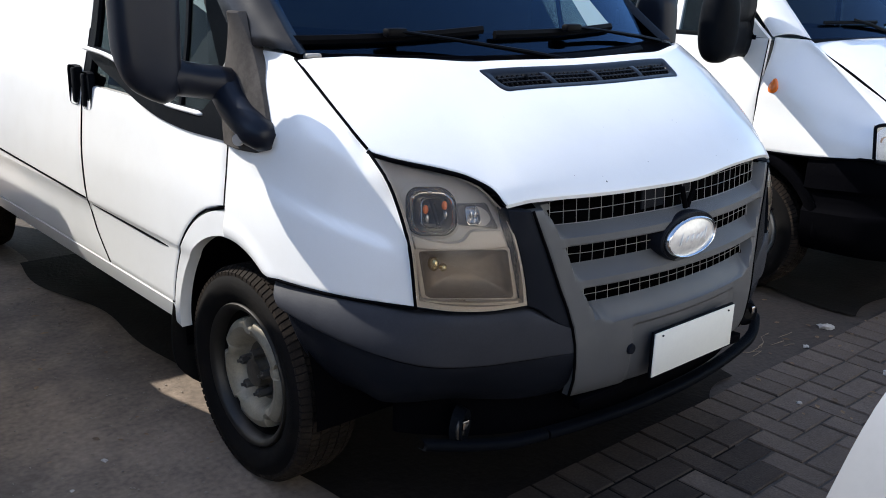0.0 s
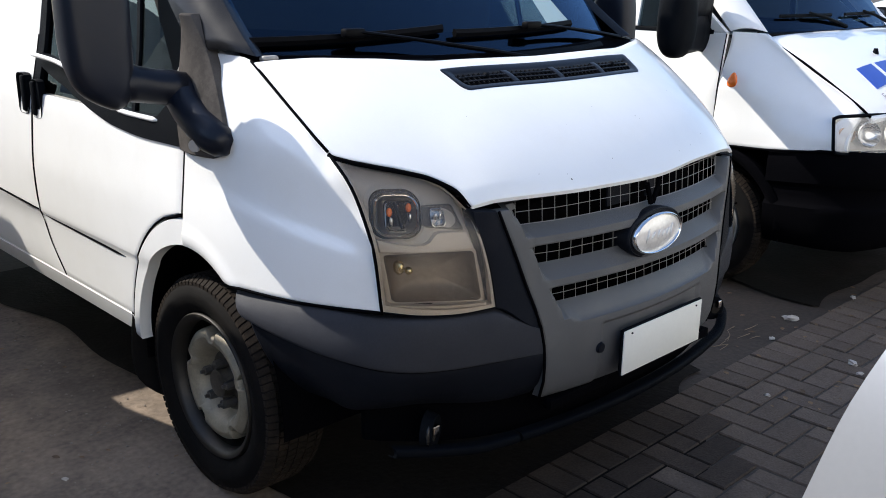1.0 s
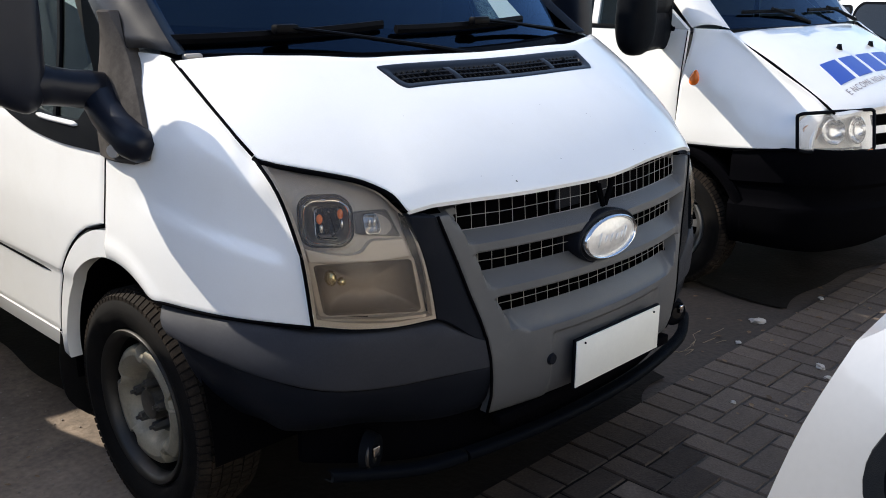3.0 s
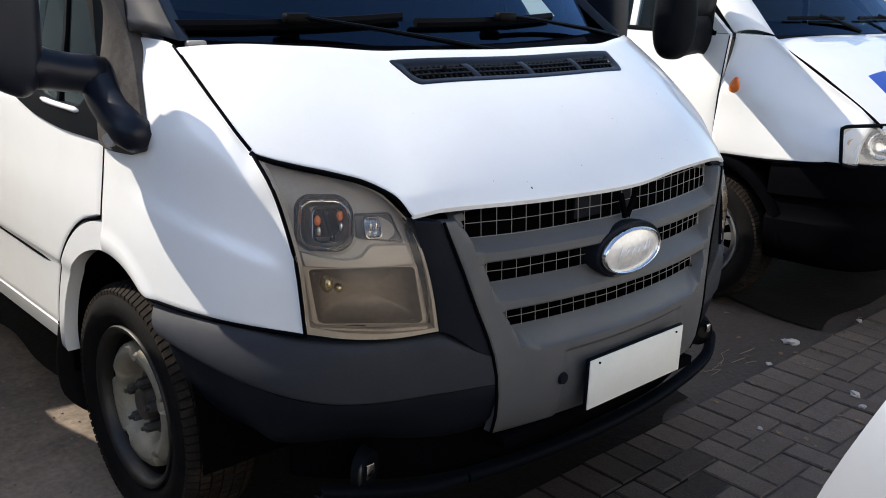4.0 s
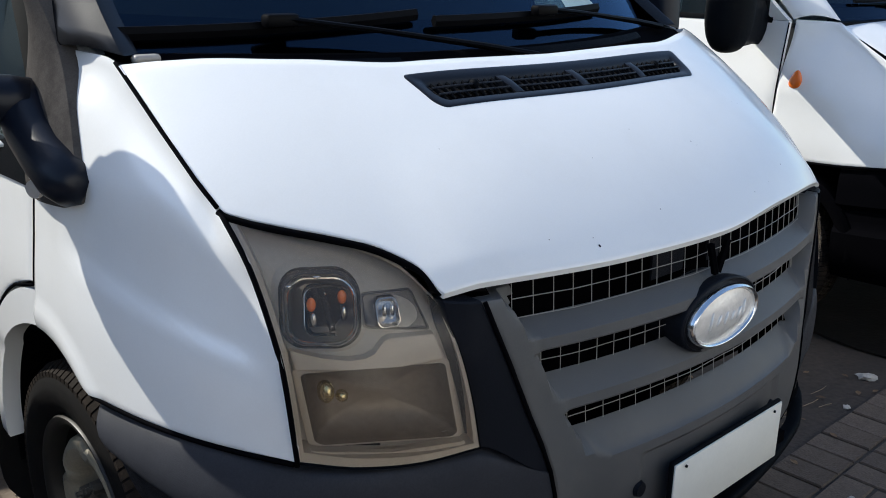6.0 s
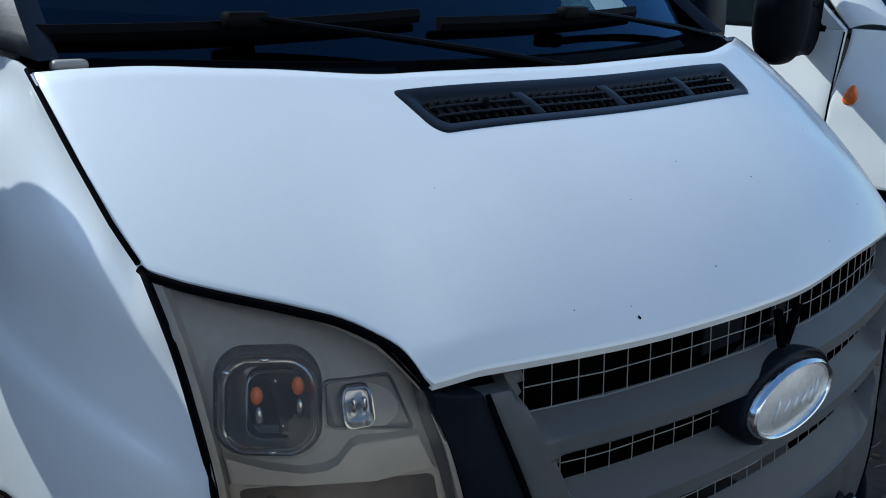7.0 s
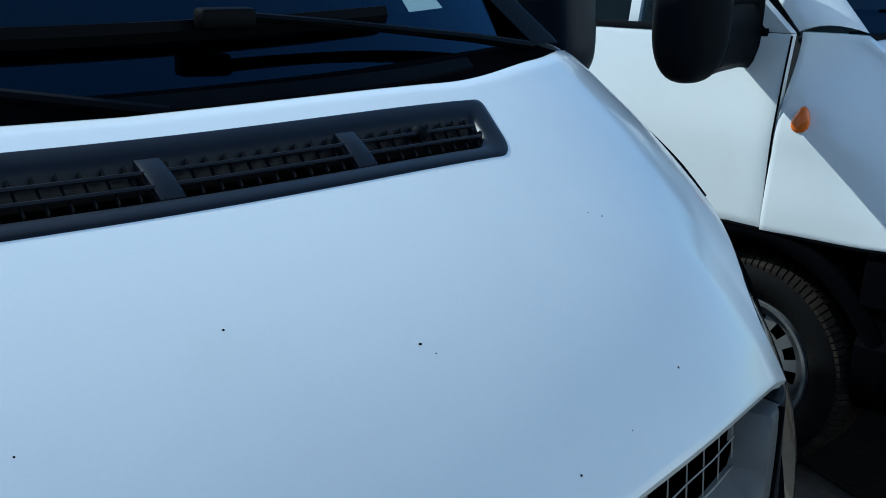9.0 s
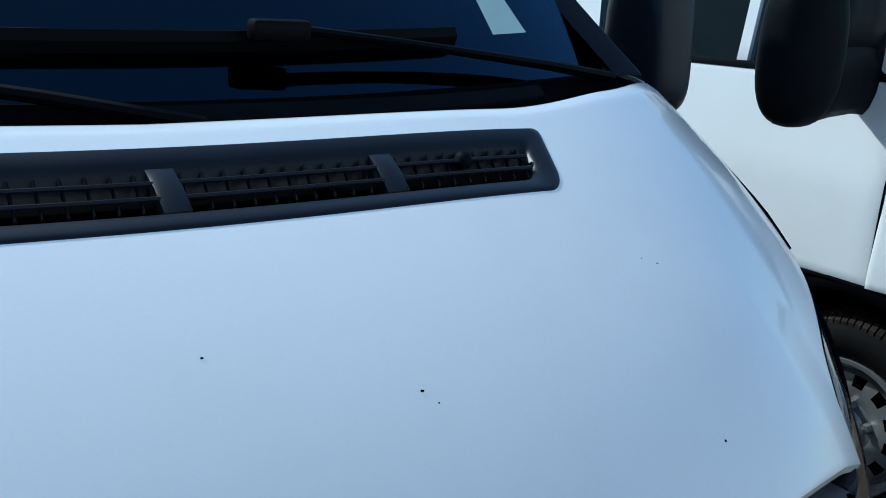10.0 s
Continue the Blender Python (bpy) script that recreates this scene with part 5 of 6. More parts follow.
# company name, as plain blue bars, and the line under it
for i in range(5):
    x0 = 2.43 + 0.218 * i
    bm = shell(lambda u, v: Vector((x0 + 0.172 * u + 0.04 * v, 0.365 + 0.13 * v, hood_b_z(x0 + 0.172 * u + 0.04 * v, 0.365 + 0.13 * v) + 0.003)), frange(0, 1, 5), frange(0, 1, 5), (0, 0, -1), 0.003, 0.0)
    part("name_bar", bm, BLUE, hood)
for i, ch in enumerate("ENCOMENDAS EXPRESSAS"):
    if ch == " ":
        continue
    x, y = 2.415 + 0.0485 * i, 0.305
    txt = bpy.data.curves.new("hood_letter", "FONT")
    txt.body, txt.size, txt.extrude = ch, 0.056, 0.0002
    txt.materials.append(GREYLETTER)
    letter = new("hood_letter", txt)
    letter.parent = hood
    tilt = math.atan2(hood_b_z(x, y + 0.04) - hood_b_z(x, y), 0.04)
    turn = math.atan2(hood_b_z(x + 0.04, y) - hood_b_z(x, y), 0.04)
    letter.matrix_local = Matrix.Translation((x, y, hood_b_z(x, y) + 0.0022)) @ Matrix.Rotation(-turn, 4, "Y") @ Matrix.Rotation(tilt, 4, "X")
for x in (2.85, 3.28):
    bm = bmesh.new()
    bmesh.ops.create_cone(bm, cap_ends=True, segments=12, radius1=0.018, radius2=0.010, depth=0.03, matrix=Matrix.Translation((x, 0.56, hood_b_z(x, 0.56) + 0.010)))
    part("washer_jet", finish(bm), BLACK, hood)

for s in (-1, 1):
    def wing_b(u, v, s=s):
        y = 0.335 + (1.003 - 0.335) * u
        lo = spline([(0.335, 0.80), (0.6, 0.775), (0.75, 0.765), (1.0, 0.760)], y)
        hi = spline([(0.335, 0.975), (0.40, 1.03), (0.6, 1.15), (0.82, 1.285), (0.86, 1.31), (1.003, 1.315)], y)
        z = lo + (hi - lo) * v
        x = side_b(y, z)
        flare = 0.028 * smooth(0.55, 1.0, u) * (1 - smooth(0.05, 0.45, v))
        seam = spline([(0.335, 0.83), (0.6, 0.840), (0.85, 0.838), (1.003, 0.90)], y)
        x = x + (seam - x) * smooth(0.45, 1.0, v) ** 1.5
        return Vector((BX + s * (x + flare * 0.5 - 0.03 * math.sin(math.pi * v) * smooth(0.0, 0.5, u) * (1 - u)), y, z))
    part("front_wing", shell(wing_b, steps(36, 0.008), steps(30), (-s, 0, 0), 0.03, 0.003), WHITE, van_b, "white front wing")
    bm = bmesh.new()
    bmesh.ops.create_uvsphere(bm, u_segments=20, v_segments=10, radius=1)
    for v_ in bm.verts:
        c = v_.co
        v_.co = Vector((BX + s * (side_b(0.93, 1.085) + 0.001 + 0.012 * c.x * s), 0.93 + 0.026 * c.y * (1 - 0.35 * c.z) - 0.006 * c.z, 1.085 + 0.038 * c.z))
    part("side_indicator", finish(bm, 3), AMBER, van_b, "orange side indicator")

    def door_b(u, v, s=s):
        z = 0.76 + (1.31 - 0.76) * v
        y = 1.010 + 1.02 * u
        return Vector((BX + s * side_b(y, z), y, z))
    # dark tubes for the shade in the door, hood and wing gaps
    bm = bmesh.new()
    tube(bm, [(BX + s * (side_b(1.006, z) - 0.001), 1.0065, z) for z in frange(0.762, 1.305, 10)], 0.0028, 6)
    part("seam_seal", finish(bm, 3), DARK, van_b)
    bm = bmesh.new()
    tube(bm, [hood_b(s * 1.006, q) + Vector((0, 0, 0.002)) for q in frange(0.02, 1, 14)], 0.006, 6)
    part("seam_seal", finish(bm, 3), DARK, van_b)
    bm = bmesh.new()
    tube(bm, [(BX + s * (side_b(y, 0.765) + 0.006), y, spline([(0.335, 0.797), (0.6, 0.772), (0.75, 0.762), (1.0, 0.757)], y)) for y in frange(0.36, 1.2, 12)], 0.006, 6)
    part("seam_seal", finish(bm, 3), DARK, van_b)
    door = part("door", shell(door_b, steps(20), steps(20), (-s, 0, 0), 0.03, 0.003), WHITE, van_b, "white front door")
    # window frame: front post, rear post
    for y0, y1, t0, t1, m in ((1.010, 1.080, 0.62, 0.10, WHITE), (1.545, 1.585, 0, 0, WHITE), (1.97, 2.03, 0, 0, WHITE)):
        def post_b(u, v, s=s, y0=y0, y1=y1, t0=t0, t1=t1):
            z = 1.312 + 0.50 * v
            y = y0 + (y1 - y0) * u + t0 * v
            return Vector((BX + s * side_b(y, z), y, z))
        part("window_post", shell(post_b, steps(4), steps(10), (-s, 0, 0), 0.03, 0.003), m, door)
    def rubber_b(u, v, s=s):
        y, z = 1.08 + 0.90 * u, 1.300 + 0.022 * v
        return Vector((BX + s * (side_b(y, z) + 0.004), y, z))
    part("window_seal", shell(rubber_b, steps(10), [0, 0.5, 1], (-s, 0, 0), 0.02, 0.002), BLACK, door)
    pane = part("side_window", patch(lambda u, v: Vector((BX + s * (side_b(1.5, 1.315 + 0.5 * v) - 0.014), 1.04 + 0.5 * v + (0.95 - 0.5 * v) * u, 1.315 + 0.5 * v)), frange(0, 1, 8), frange(0, 1, 8), (s, 0, 0)), PANE, door)
    pane.visible_shadow = False
    def lower_b(u, v, s=s):
        y = 1.40 + 0.63 * u
        z = 0.34 + 0.418 * v
        return Vector((BX + s * side_b(y, z), y, z))
    part("lower_door", shell(lower_b, steps(10), steps(8), (-s, 0, 0), 0.03, 0.003), WHITE, door)
    def load_b(u, v, s=s):
        z = 0.34 + (1.84 - 0.34) * v
        y = 2.035 + 3.0 * u
        return Vector((BX + s * side_b(y, z), y, z))
    part("body_side", shell(load_b, steps(12), steps(16), (-s, 0, 0), 0.03, 0.003), WHITE, van_b, "white load side")
    # black flare round the wheel
    def flare_b(u, v, s=s):
        a = math.radians(8 + 168 * u)
        r = 0.395 + 0.055 * v
        y, z = 1.03 + r * math.cos(a), 0.335 + r * 0.98 * math.sin(a)
        return Vector((BX + s * (side_b(max(0.5, y), z) + 0.012 * math.sin(math.pi * v)), y, min(z, 0.762)))
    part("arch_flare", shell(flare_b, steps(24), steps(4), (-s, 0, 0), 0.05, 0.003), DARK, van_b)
    def liner_b(u, v, s=s):
        a = math.radians(-5 + 190 * u)
        return Vector((BX + s * (0.96 - 0.36 * v), 1.03 + 0.42 * math.cos(a), 0.335 + 0.42 * math.sin(a)))
    part("arch_liner", shell(liner_b, steps(20), [0, 0.5, 1], (0, 0, 1), 0.004, 0.0), DARK, van_b)
    # headlight
    def lens_b(u, v, d=0.0, s=s):
        a = Vector((0.985 - 0.003 * v, 0.375 + 0.02 * v, 0.792 + 0.165 * v))
        b = Vector((0.560 - 0.02 * v, 0.192 + 0.03 * v, 0.772 + 0.182 * v))
        p = a.lerp(b, u)
        bow = 0.035 * math.sin(math.pi * u)
        return Vector((BX + s * (p.x + 0.4 * bow - 0.4 * d), p.y - bow + 0.9 * d, p.z))
    lamp = part("headlight", patch(lambda u, v: lens_b(0.07 + 0.93 * u, 0.03 + 0.94 * v, 0.06), frange(0, 1, 10), frange(0, 1, 6)), REFLECT, van_b, "clear rectangular headlight")
    part("lens", patch(lambda u, v: lens_b(0.02 + 0.96 * u, 0.03 + 0.94 * v), frange(0, 1, 14), frange(0, 1, 8), (s * 0.4, -0.9, 0)), CLEAR, lamp)
    bm = bmesh.new()
    edge = rounded(-0.01, 1.01, -0.02, 1.03, 0.10)
    tube(bm, [lens_b(u, v, -0.002) for u, v in edge + edge[:2]], 0.0085, 8, cap=False)
    part("lamp_gasket", finish(bm, 3), BLACK, lamp)
    for uc, r, m in ((0.45, 0.056, CHROME), (0.80, 0.056, CHROME), (0.19, 0.034, PALEAMBER)):
        o = [(uc + r / 0.40 * math.cos(2 * math.pi * q / 20), 0.5 + r / 0.17 * math.sin(2 * math.pi * q / 20)) for q in range(20)]
        part("reflector", sunk(lambda u, v, d: lens_b(u, v, d), o, ((1.12, 0.057), (1.08, 0.028), (1.0, 0.026), (0.8, 0.044), (0.4, 0.058))), m, lamp)
    bm = bmesh.new()
    box(bm, BX + s * 0.64 - 0.05, BX + s * 0.64 + 0.05, 0.182, 0.192, 0.772, 0.780, 0.002)
    part("lamp_clip", finish(bm), AMBER, lamp)
    # door mirror on the side towards the panel van
    if s < 0:
        bm = bmesh.new()
        bmesh.ops.create_uvsphere(bm, u_segments=32, v_segments=20, radius=1)
        for v_ in bm.verts:
            c = v_.co
            f = lambda a, p: math.copysign(abs(a) ** p, a)
            v_.co = Vector((BX - s * -1.44 + s * 0.105 * f(c.x, 0.75) * (1 - 0.12 * c.z), 0.99 + 0.075 * f(c.y, 0.8), 1.395 + 0.185 * f(c.z, 0.75)))
        mir = part("door_mirror", finish(bm, 3), BLACK, van_b, "black egg-shaped door mirror")
        for za, zb in ((1.465, 1.470), (1.305, 1.310)):
            bm = bmesh.new()
            tube(bm, [(BX + s * 0.94, 1.135, za), (BX + s * 1.05, 1.11, za + 0.006), (BX + s * 1.20, 1.07, zb), (BX + s * 1.38, 1.02, zb)], [0.033, 0.032, 0.032, 0.035], 14, 3.0)
            part("mirror_arm", finish(bm, 2), BLACK, mir)
        bm = bmesh.new()
        box(bm, min(BX + s * 0.93, BX + s * 0.975), max(BX + s * 0.93, BX + s * 0.975), 1.10, 1.17, 1.25, 1.52, 0.02)
        part("mirror_foot", finish(bm), BLACK, mir)
    def pillar_b(u, v, s=s):
        z = 1.315 + 0.52 * v
        y = 0.86 + 0.52 * v + 0.15 * u
        return Vector((BX + s * (0.80 - 0.09 * v + 0.105 * math.sin(u * math.pi / 2)), y, z + 0.02 * math.sin(math.pi * u)))
    part("windscreen_pillar", shell(pillar_b, steps(8), steps(12), (-s * 0.8, 0.5, 0), 0.05, 0.004), WHITE, van_b)
    wheel(van_b, BX + s * 0.885, 1.03, 0.335, 0.20, s, SILVER, False)
    wheel(van_b, BX + s * 0.885, 3.9, 0.335, 0.20, s, SILVER, False)


def bumper_b(u, v):
    a = 2 * u - 1
    pts = [(0, 0.0, 0.10), (0.35, 0.50, 0.125), (0.55, 0.74, 0.18), (0.72, 0.90, 0.28), (0.86, 0.975, 0.44), (1.0, 0.995, 0.66)]
    x = spline([(p[0], p[1]) for p in pts], abs(a))
    y = spline([(p[0], p[2]) for p in pts], abs(a))
    zt = spline([(0, 0.735), (0.4, 0.775), (0.6, 0.788), (0.8, 0.800), (1, 0.772)], abs(a))
    z = 0.30 + (zt - 0.30) * v
    out = spline([(0, -0.05), (0.12, -0.015), (0.3, 0.0), (0.42, 0.004), (0.47, -0.012), (0.62, -0.012), (0.67, 0.006), (0.9, 0.004), (1, -0.012)], v)
    k = 1 - smooth(0.55, 0.85, abs(a))
    return Vector((BX + math.copysign(x + out * (1 - 0.8 * k), a), y - out * k, z))


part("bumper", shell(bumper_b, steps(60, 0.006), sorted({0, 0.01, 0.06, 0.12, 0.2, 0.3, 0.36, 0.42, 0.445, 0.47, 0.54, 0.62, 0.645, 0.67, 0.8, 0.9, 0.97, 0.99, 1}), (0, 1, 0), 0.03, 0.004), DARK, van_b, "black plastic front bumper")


def grille_b(u, v):
    a = 2 * u - 1
    z = 0.742 + 0.225 * v
    return Vector((BX + a * (0.555 + 0.02 * v), 0.135 + 0.06 * v + 0.10 * a * a, z))


def grille_b_hole(p):
    v = (p.z - 0.742) / 0.225
    return abs(p.x - BX) < 0.48 and (0.16 < v < 0.40 or 0.56 < v < 0.80)


gr = part("grille", shell(grille_b, steps(40), sorted({0, 0.02, 0.08, 0.16, 0.2, 0.28, 0.36, 0.40, 0.44, 0.5, 0.56, 0.6, 0.68, 0.76, 0.80, 0.86, 0.94, 0.98, 1}), (0, 1, 0), 0.04, 0.003, grille_b_hole), WHITE, van_b, "white slotted grille")
bm = bmesh.new()
box(bm, BX - 0.54, BX + 0.54, 0.30, 0.34, 0.5, 0.95)
part("radiator", finish(bm), DARK, van_b)
part("badge", disc(BX, 0.855, 0.085, 0.070, 0.100, 0.16, 0.006), CHROME, gr, "plain chrome badge")
plate_b = thing("number_plate", (BX, 0.07, 0.40), "red number plate with pale characters on black bumper", "number plate")
bm = bmesh.new()
box(bm, BX - 0.20, BX + 0.20, 0.078, 0.084, 0.335, 0.465, 0.0015)
part("plate_face", finish(bm), RED, plate_b)
for i in range(7):
    bm = bmesh.new()
    x = BX - 0.165 + 0.05 * i + (0.02 if i > 2 else 0)
    box(bm, x - 0.012, x + 0.012, 0.0745, 0.0775, 0.352, 0.425)
    part("plate_bar", finish(bm), PALEBAR, plate_b)
bm = bmesh.new()
box(bm, BX - 0.06, BX + 0.06, 0.0745, 0.0775, 0.440, 0.452)
part("plate_bar", finish(bm), PALEBAR, plate_b)


def screen_b(u, v):
    a = 2 * u - 1
    return Vector((BX + a * (0.80 - 0.10 * v), 0.82 + 0.07 * a * a + 0.50 * v, 1.312 + 0.50 * v + 0.05 * math.sin(math.pi * v)))


pane = part("windscreen", patch(screen_b, frange(0, 1, 20), frange(0, 1, 14), (0, -0.7, 0.7)), SCREENB, van_b, "dark tinted windscreen")
pane.visible_shadow = False
part("dashboard", shell(lambda u, v: screen_b(u, 0.02) * 1.0 + Vector((0, 0.02 + 0.4 * v, -0.035 - 0.1 * max(0, v - 0.6))), steps(10), steps(6), (0, 0, -1), 0.2, 0.01), SEAT, van_b)
part("cowl", shell(lambda u, v: Vector((BX + (2 * u - 1) * 0.80, 0.805 + 0.065 * (2 * u - 1) ** 2 + 0.05 * v, 1.306 + 0.012 * v)), steps(20), steps(4), (0, 0, -1), 0.02, 0.002), BLACK, van_b)
part("roof", shell(lambda u, v: Vector((BX + (2 * u - 1) * 0.83, 1.44 + 3.58 * v, 1.81 + 0.07 * math.sin(math.pi * u) * smooth(-0.1, 0.2, v))), steps(14), steps(12), (0, 0, -1), 0.04, 0.004), WHITE, van_b, "white roof")
bm = bmesh.new()
box(bm, BX - 0.60, BX + 0.60, 0.40, 4.9, 0.26, 1.0)
part("underbody", finish(bm), DARK, van_b)
bm = bmesh.new()
box(bm, BX - 0.86, BX + 0.86, 2.06, 2.10, 0.4, 1.78)
part("bulkhead", finish(bm), SEAT, van_b)
bm = bmesh.new()
box(bm, BX - 0.96, BX + 0.96, 5.02, 5.06, 0.4, 1.85, 0.01)
part("rear_door", finish(bm), WHITE, van_b)
for x0, x1, xp in ((-0.62, -0.10, 0.05), (0.08, 0.60, 0.70)):
    bm = bmesh.new()
    tube(bm, [screen_b((x / 0.80 + 1) / 2, 0.10) + Vector((0, -0.012, 0.012)) for x in frange(x0, x1, 8)], 0.007, 6, 1.5)
    wp = part("wiper_blade", finish(bm), BLACK, van_b)
    m = screen_b(((x0 + x1) / 2 / 0.80 + 1) / 2, 0.10) + Vector((0, -0.024, 0.026))
    bm = bmesh.new()
    tube(bm, [(BX + xp, 0.83, 1.325), m.lerp(Vector((BX + xp, 0.83, 1.325)), 0.4) + Vector((0, 0, 0.008)), m], [0.012, 0.009, 0.008], 8)
    part("wiper_arm", finish(bm), BLACK, wp)

# ---- passenger cars ----
def hatchback(name, label, side_x, width, tail_y, length, paint):
    """A small car: its tail at tail_y, its nose towards the south, its west side at side_x."""
    cx = side_x + width / 2
    car = thing(name, (cx, tail_y - length / 2, 0), label, "car")
    top = [(0.0, 1.16), (0.05, 1.36), (0.14, 1.44), (0.35, 1.47), (0.50, 1.43), (0.66, 1.06), (0.70, 1.00), (0.85, 0.94), (0.95, 0.84), (1.0, 0.70)]
    tail = [(0.3, 0.0), (0.55, 0.02), (0.82, -0.035), (0.956, -0.066), (1.10, -0.115), (1.19, -0.15), (1.47, -0.34)]

    def half(v, z, zt):
        belt = min(0.93, zt - 0.03)
        w = spline([(0.25, 0.94), (0.45, 1.0), (0.75, 1.0), (0.93, 0.97), (1.2, 0.87), (1.47, 0.74)], z)
        ends = 1 - 0.10 * max(0, 1 - v / 0.10) ** 2 - 0.12 * max(0, (v - 0.85) / 0.15) ** 2
        return width / 2 * w * ends

    def skin(u, v):
        zt = spline(top, v)
        a = abs(2 * u - 1)
        if a > 0.30:
            z = 0.26 + (zt - 0.07 - 0.26) * (1 - (a - 0.30) / 0.70)
            x = half(v, z, zt)
        else:
            q = a / 0.30
            z = zt - 0.07 * q ** 3
            x = half(v, zt - 0.07, zt) * q
        y = tail_y - length * v + spline(tail, z) * (1 - smooth(0, 0.30, v))
        return Vector((cx + math.copysign(x, 2 * u - 1), y, z))
    body = part("body", shell(skin, frange(0, 1, 60), steps(60, 0.004), (0, 0, -1), 0.02, 0.0), paint, car)
    bm = bmesh.new()
    loop = [bm.verts.new(skin(u, 0.0)) for u in frange(0, 1, 60)]
    bm.faces.new(loop)
    part("tailgate", finish(bm), paint, car)
    for s in (-1, 1):
        def onside(u, v, d, s=s):
            """u towards the nose in metres from the tail, v the height."""
            vv = u / length
            zt = spline(top, vv)
            return Vector((cx + s * (half(vv, v, zt) + 0.004 - d), tail_y - u + spline(tail, v) * (1 - smooth(0, 0.30, vv)), v))
        for u0, u1, v0, v1 in ((0.112, 0.66, 0.905, 1.33), (0.71, 1.32, 0.905, 1.36), (1.38, 2.05, 0.905, 1.34)):
            o = rounded(u0, u1, v0, v1, 0.085, 8)
            part("window_seal", sunk(onside, o, ((1.06, 0.006), (1.05, -0.004), (0.97, -0.003), (0.95, 0.008)), False), BLACK, car)
            win = part("side_window", face_out(sunk(onside, o, ((0.96, 0.003), (0.5, 0.001))), (s, 0, 0)), DARKGLASS, car)
            part("cabin_lining", sunk(onside, o, ((0.94, 0.05), (0.5, 0.06))), SEAT, car)
        for f in (0.17, 0.80):
            wheel(car, cx + s * (width / 2 - 0.10), tail_y - length * f, 0.30, 0.18, s, SILVER, False)
    bm = bmesh.new()
    box(bm, cx - 0.5, cx + 0.5, tail_y - length + 0.2, tail_y - 0.3, 0.2, 0.8)
    part("underbody", finish(bm), DARK, car)
    return car


hatchback("hatchback", "silver hatchback car with dark windows parked opposite", -1.05, 1.64, -0.86, 3.9, SILVERPAINT)
hatchback("hatchback", "white hatchback car parked beyond the delivery van", 7.0, 1.66, 2.9, 3.9, WHITE)
# ---- unseen truck-shaped caster, added to shade the ground and the wheel ----
NX = -1.60
shade_van = thing("shade_caster", (NX - 0.85, 3.0, 0), "unseen truck-shaped shade caster beside the panel van", "pickup truck")


def hull(points, x0, x1):
    bm = bmesh.new()
    a = [bm.verts.new((x0, y, z)) for y, z in points]
    b = [bm.verts.new((x1, y, z)) for y, z in points]
    bm.faces.new(a)
    bm.faces.new(b[::-1])
    for i in range(len(points)):
        j = (i + 1) % len(points)
        bm.faces.new((a[i], b[i], b[j], a[j]))
    bmesh.ops.bevel(bm, geom=list(bm.edges), offset=0.03, segments=2, affect="EDGES")
    return finish(bm)


part("body", hull([(1.36, 0.30), (1.33, 1.05), (1.45, 1.70), (1.75, 1.77), (2.40, 1.75), (2.75, 1.44), (3.0, 1.22), (3.56, 1.22), (3.62, 1.73), (5.4, 1.73), (5.5, 0.9), (5.5, 0.30)], NX - 1.70, NX), SILVERPAINT, shade_van)
for s, x in ((1, NX - 0.13), (-1, NX - 1.57)):
    for y in (1.85, 4.3):
        wheel(shade_van, x, y, 0.34, 0.20, s, STEEL, True)

# ---- ground, paving and litter ----
bm = bmesh.new()
bmesh.ops.create_grid(bm, x_segments=60, y_segments=60, size=300)
ground = tagged(part("ground", bm, GROUND), "dark trodden asphalt and soil ground", "ground", kind="structure")
def soil_at(u, v):
    x = -5.5 + 4.75 * u + 0.05 * math.sin(9 * v) * u + 0.03 * math.sin(31 * v) * u
    y = -0.2 + 9 * v + 0.1 * math.sin(7 * u)
    return Vector((x, y, 0.005 + 0.003 * math.sin(40 * u) * math.sin(53 * v)))


bm = patch(soil_at, frange(0, 1, 60), frange(0, 1, 90), (0, 0, 1))
tagged(part("soil", bm, SOIL), "trodden brown soil with dry leaves", "soil", kind="structure")
PY = 0.305
def shade_front(x):
    """How far forward the painted shade and dirt reach from under the panel van."""
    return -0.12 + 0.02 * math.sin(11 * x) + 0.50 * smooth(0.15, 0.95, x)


# dark sheets that paint the deep ground shade under both vans
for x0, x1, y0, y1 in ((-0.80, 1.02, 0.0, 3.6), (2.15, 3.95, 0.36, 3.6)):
    def shade_at(u, v):
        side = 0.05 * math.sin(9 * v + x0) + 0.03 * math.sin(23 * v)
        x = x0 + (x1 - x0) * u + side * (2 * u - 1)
        front = shade_front(x) if x0 < 0 else y0 + 0.05 * math.sin(6 * u + 3 * x0) + 0.02 * math.sin(17 * u)
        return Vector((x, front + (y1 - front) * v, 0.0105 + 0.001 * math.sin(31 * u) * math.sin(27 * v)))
    tagged(part("oil_stain", patch(shade_at, frange(0, 1, 60), frange(0, 1, 60), (0, 0, 1)), SHADESOIL), "dark sheet painting the shade under a parked van", "ground", kind="structure")
bm = bmesh.new()
box(bm, -1.6, 9.0, -9.0, PY, -0.03, 0.0090)
paving = tagged(part("paving", bm, JOINT), "worn grey concrete block paving with sandy joints", "paving", kind="structure")
block_meshes = {}


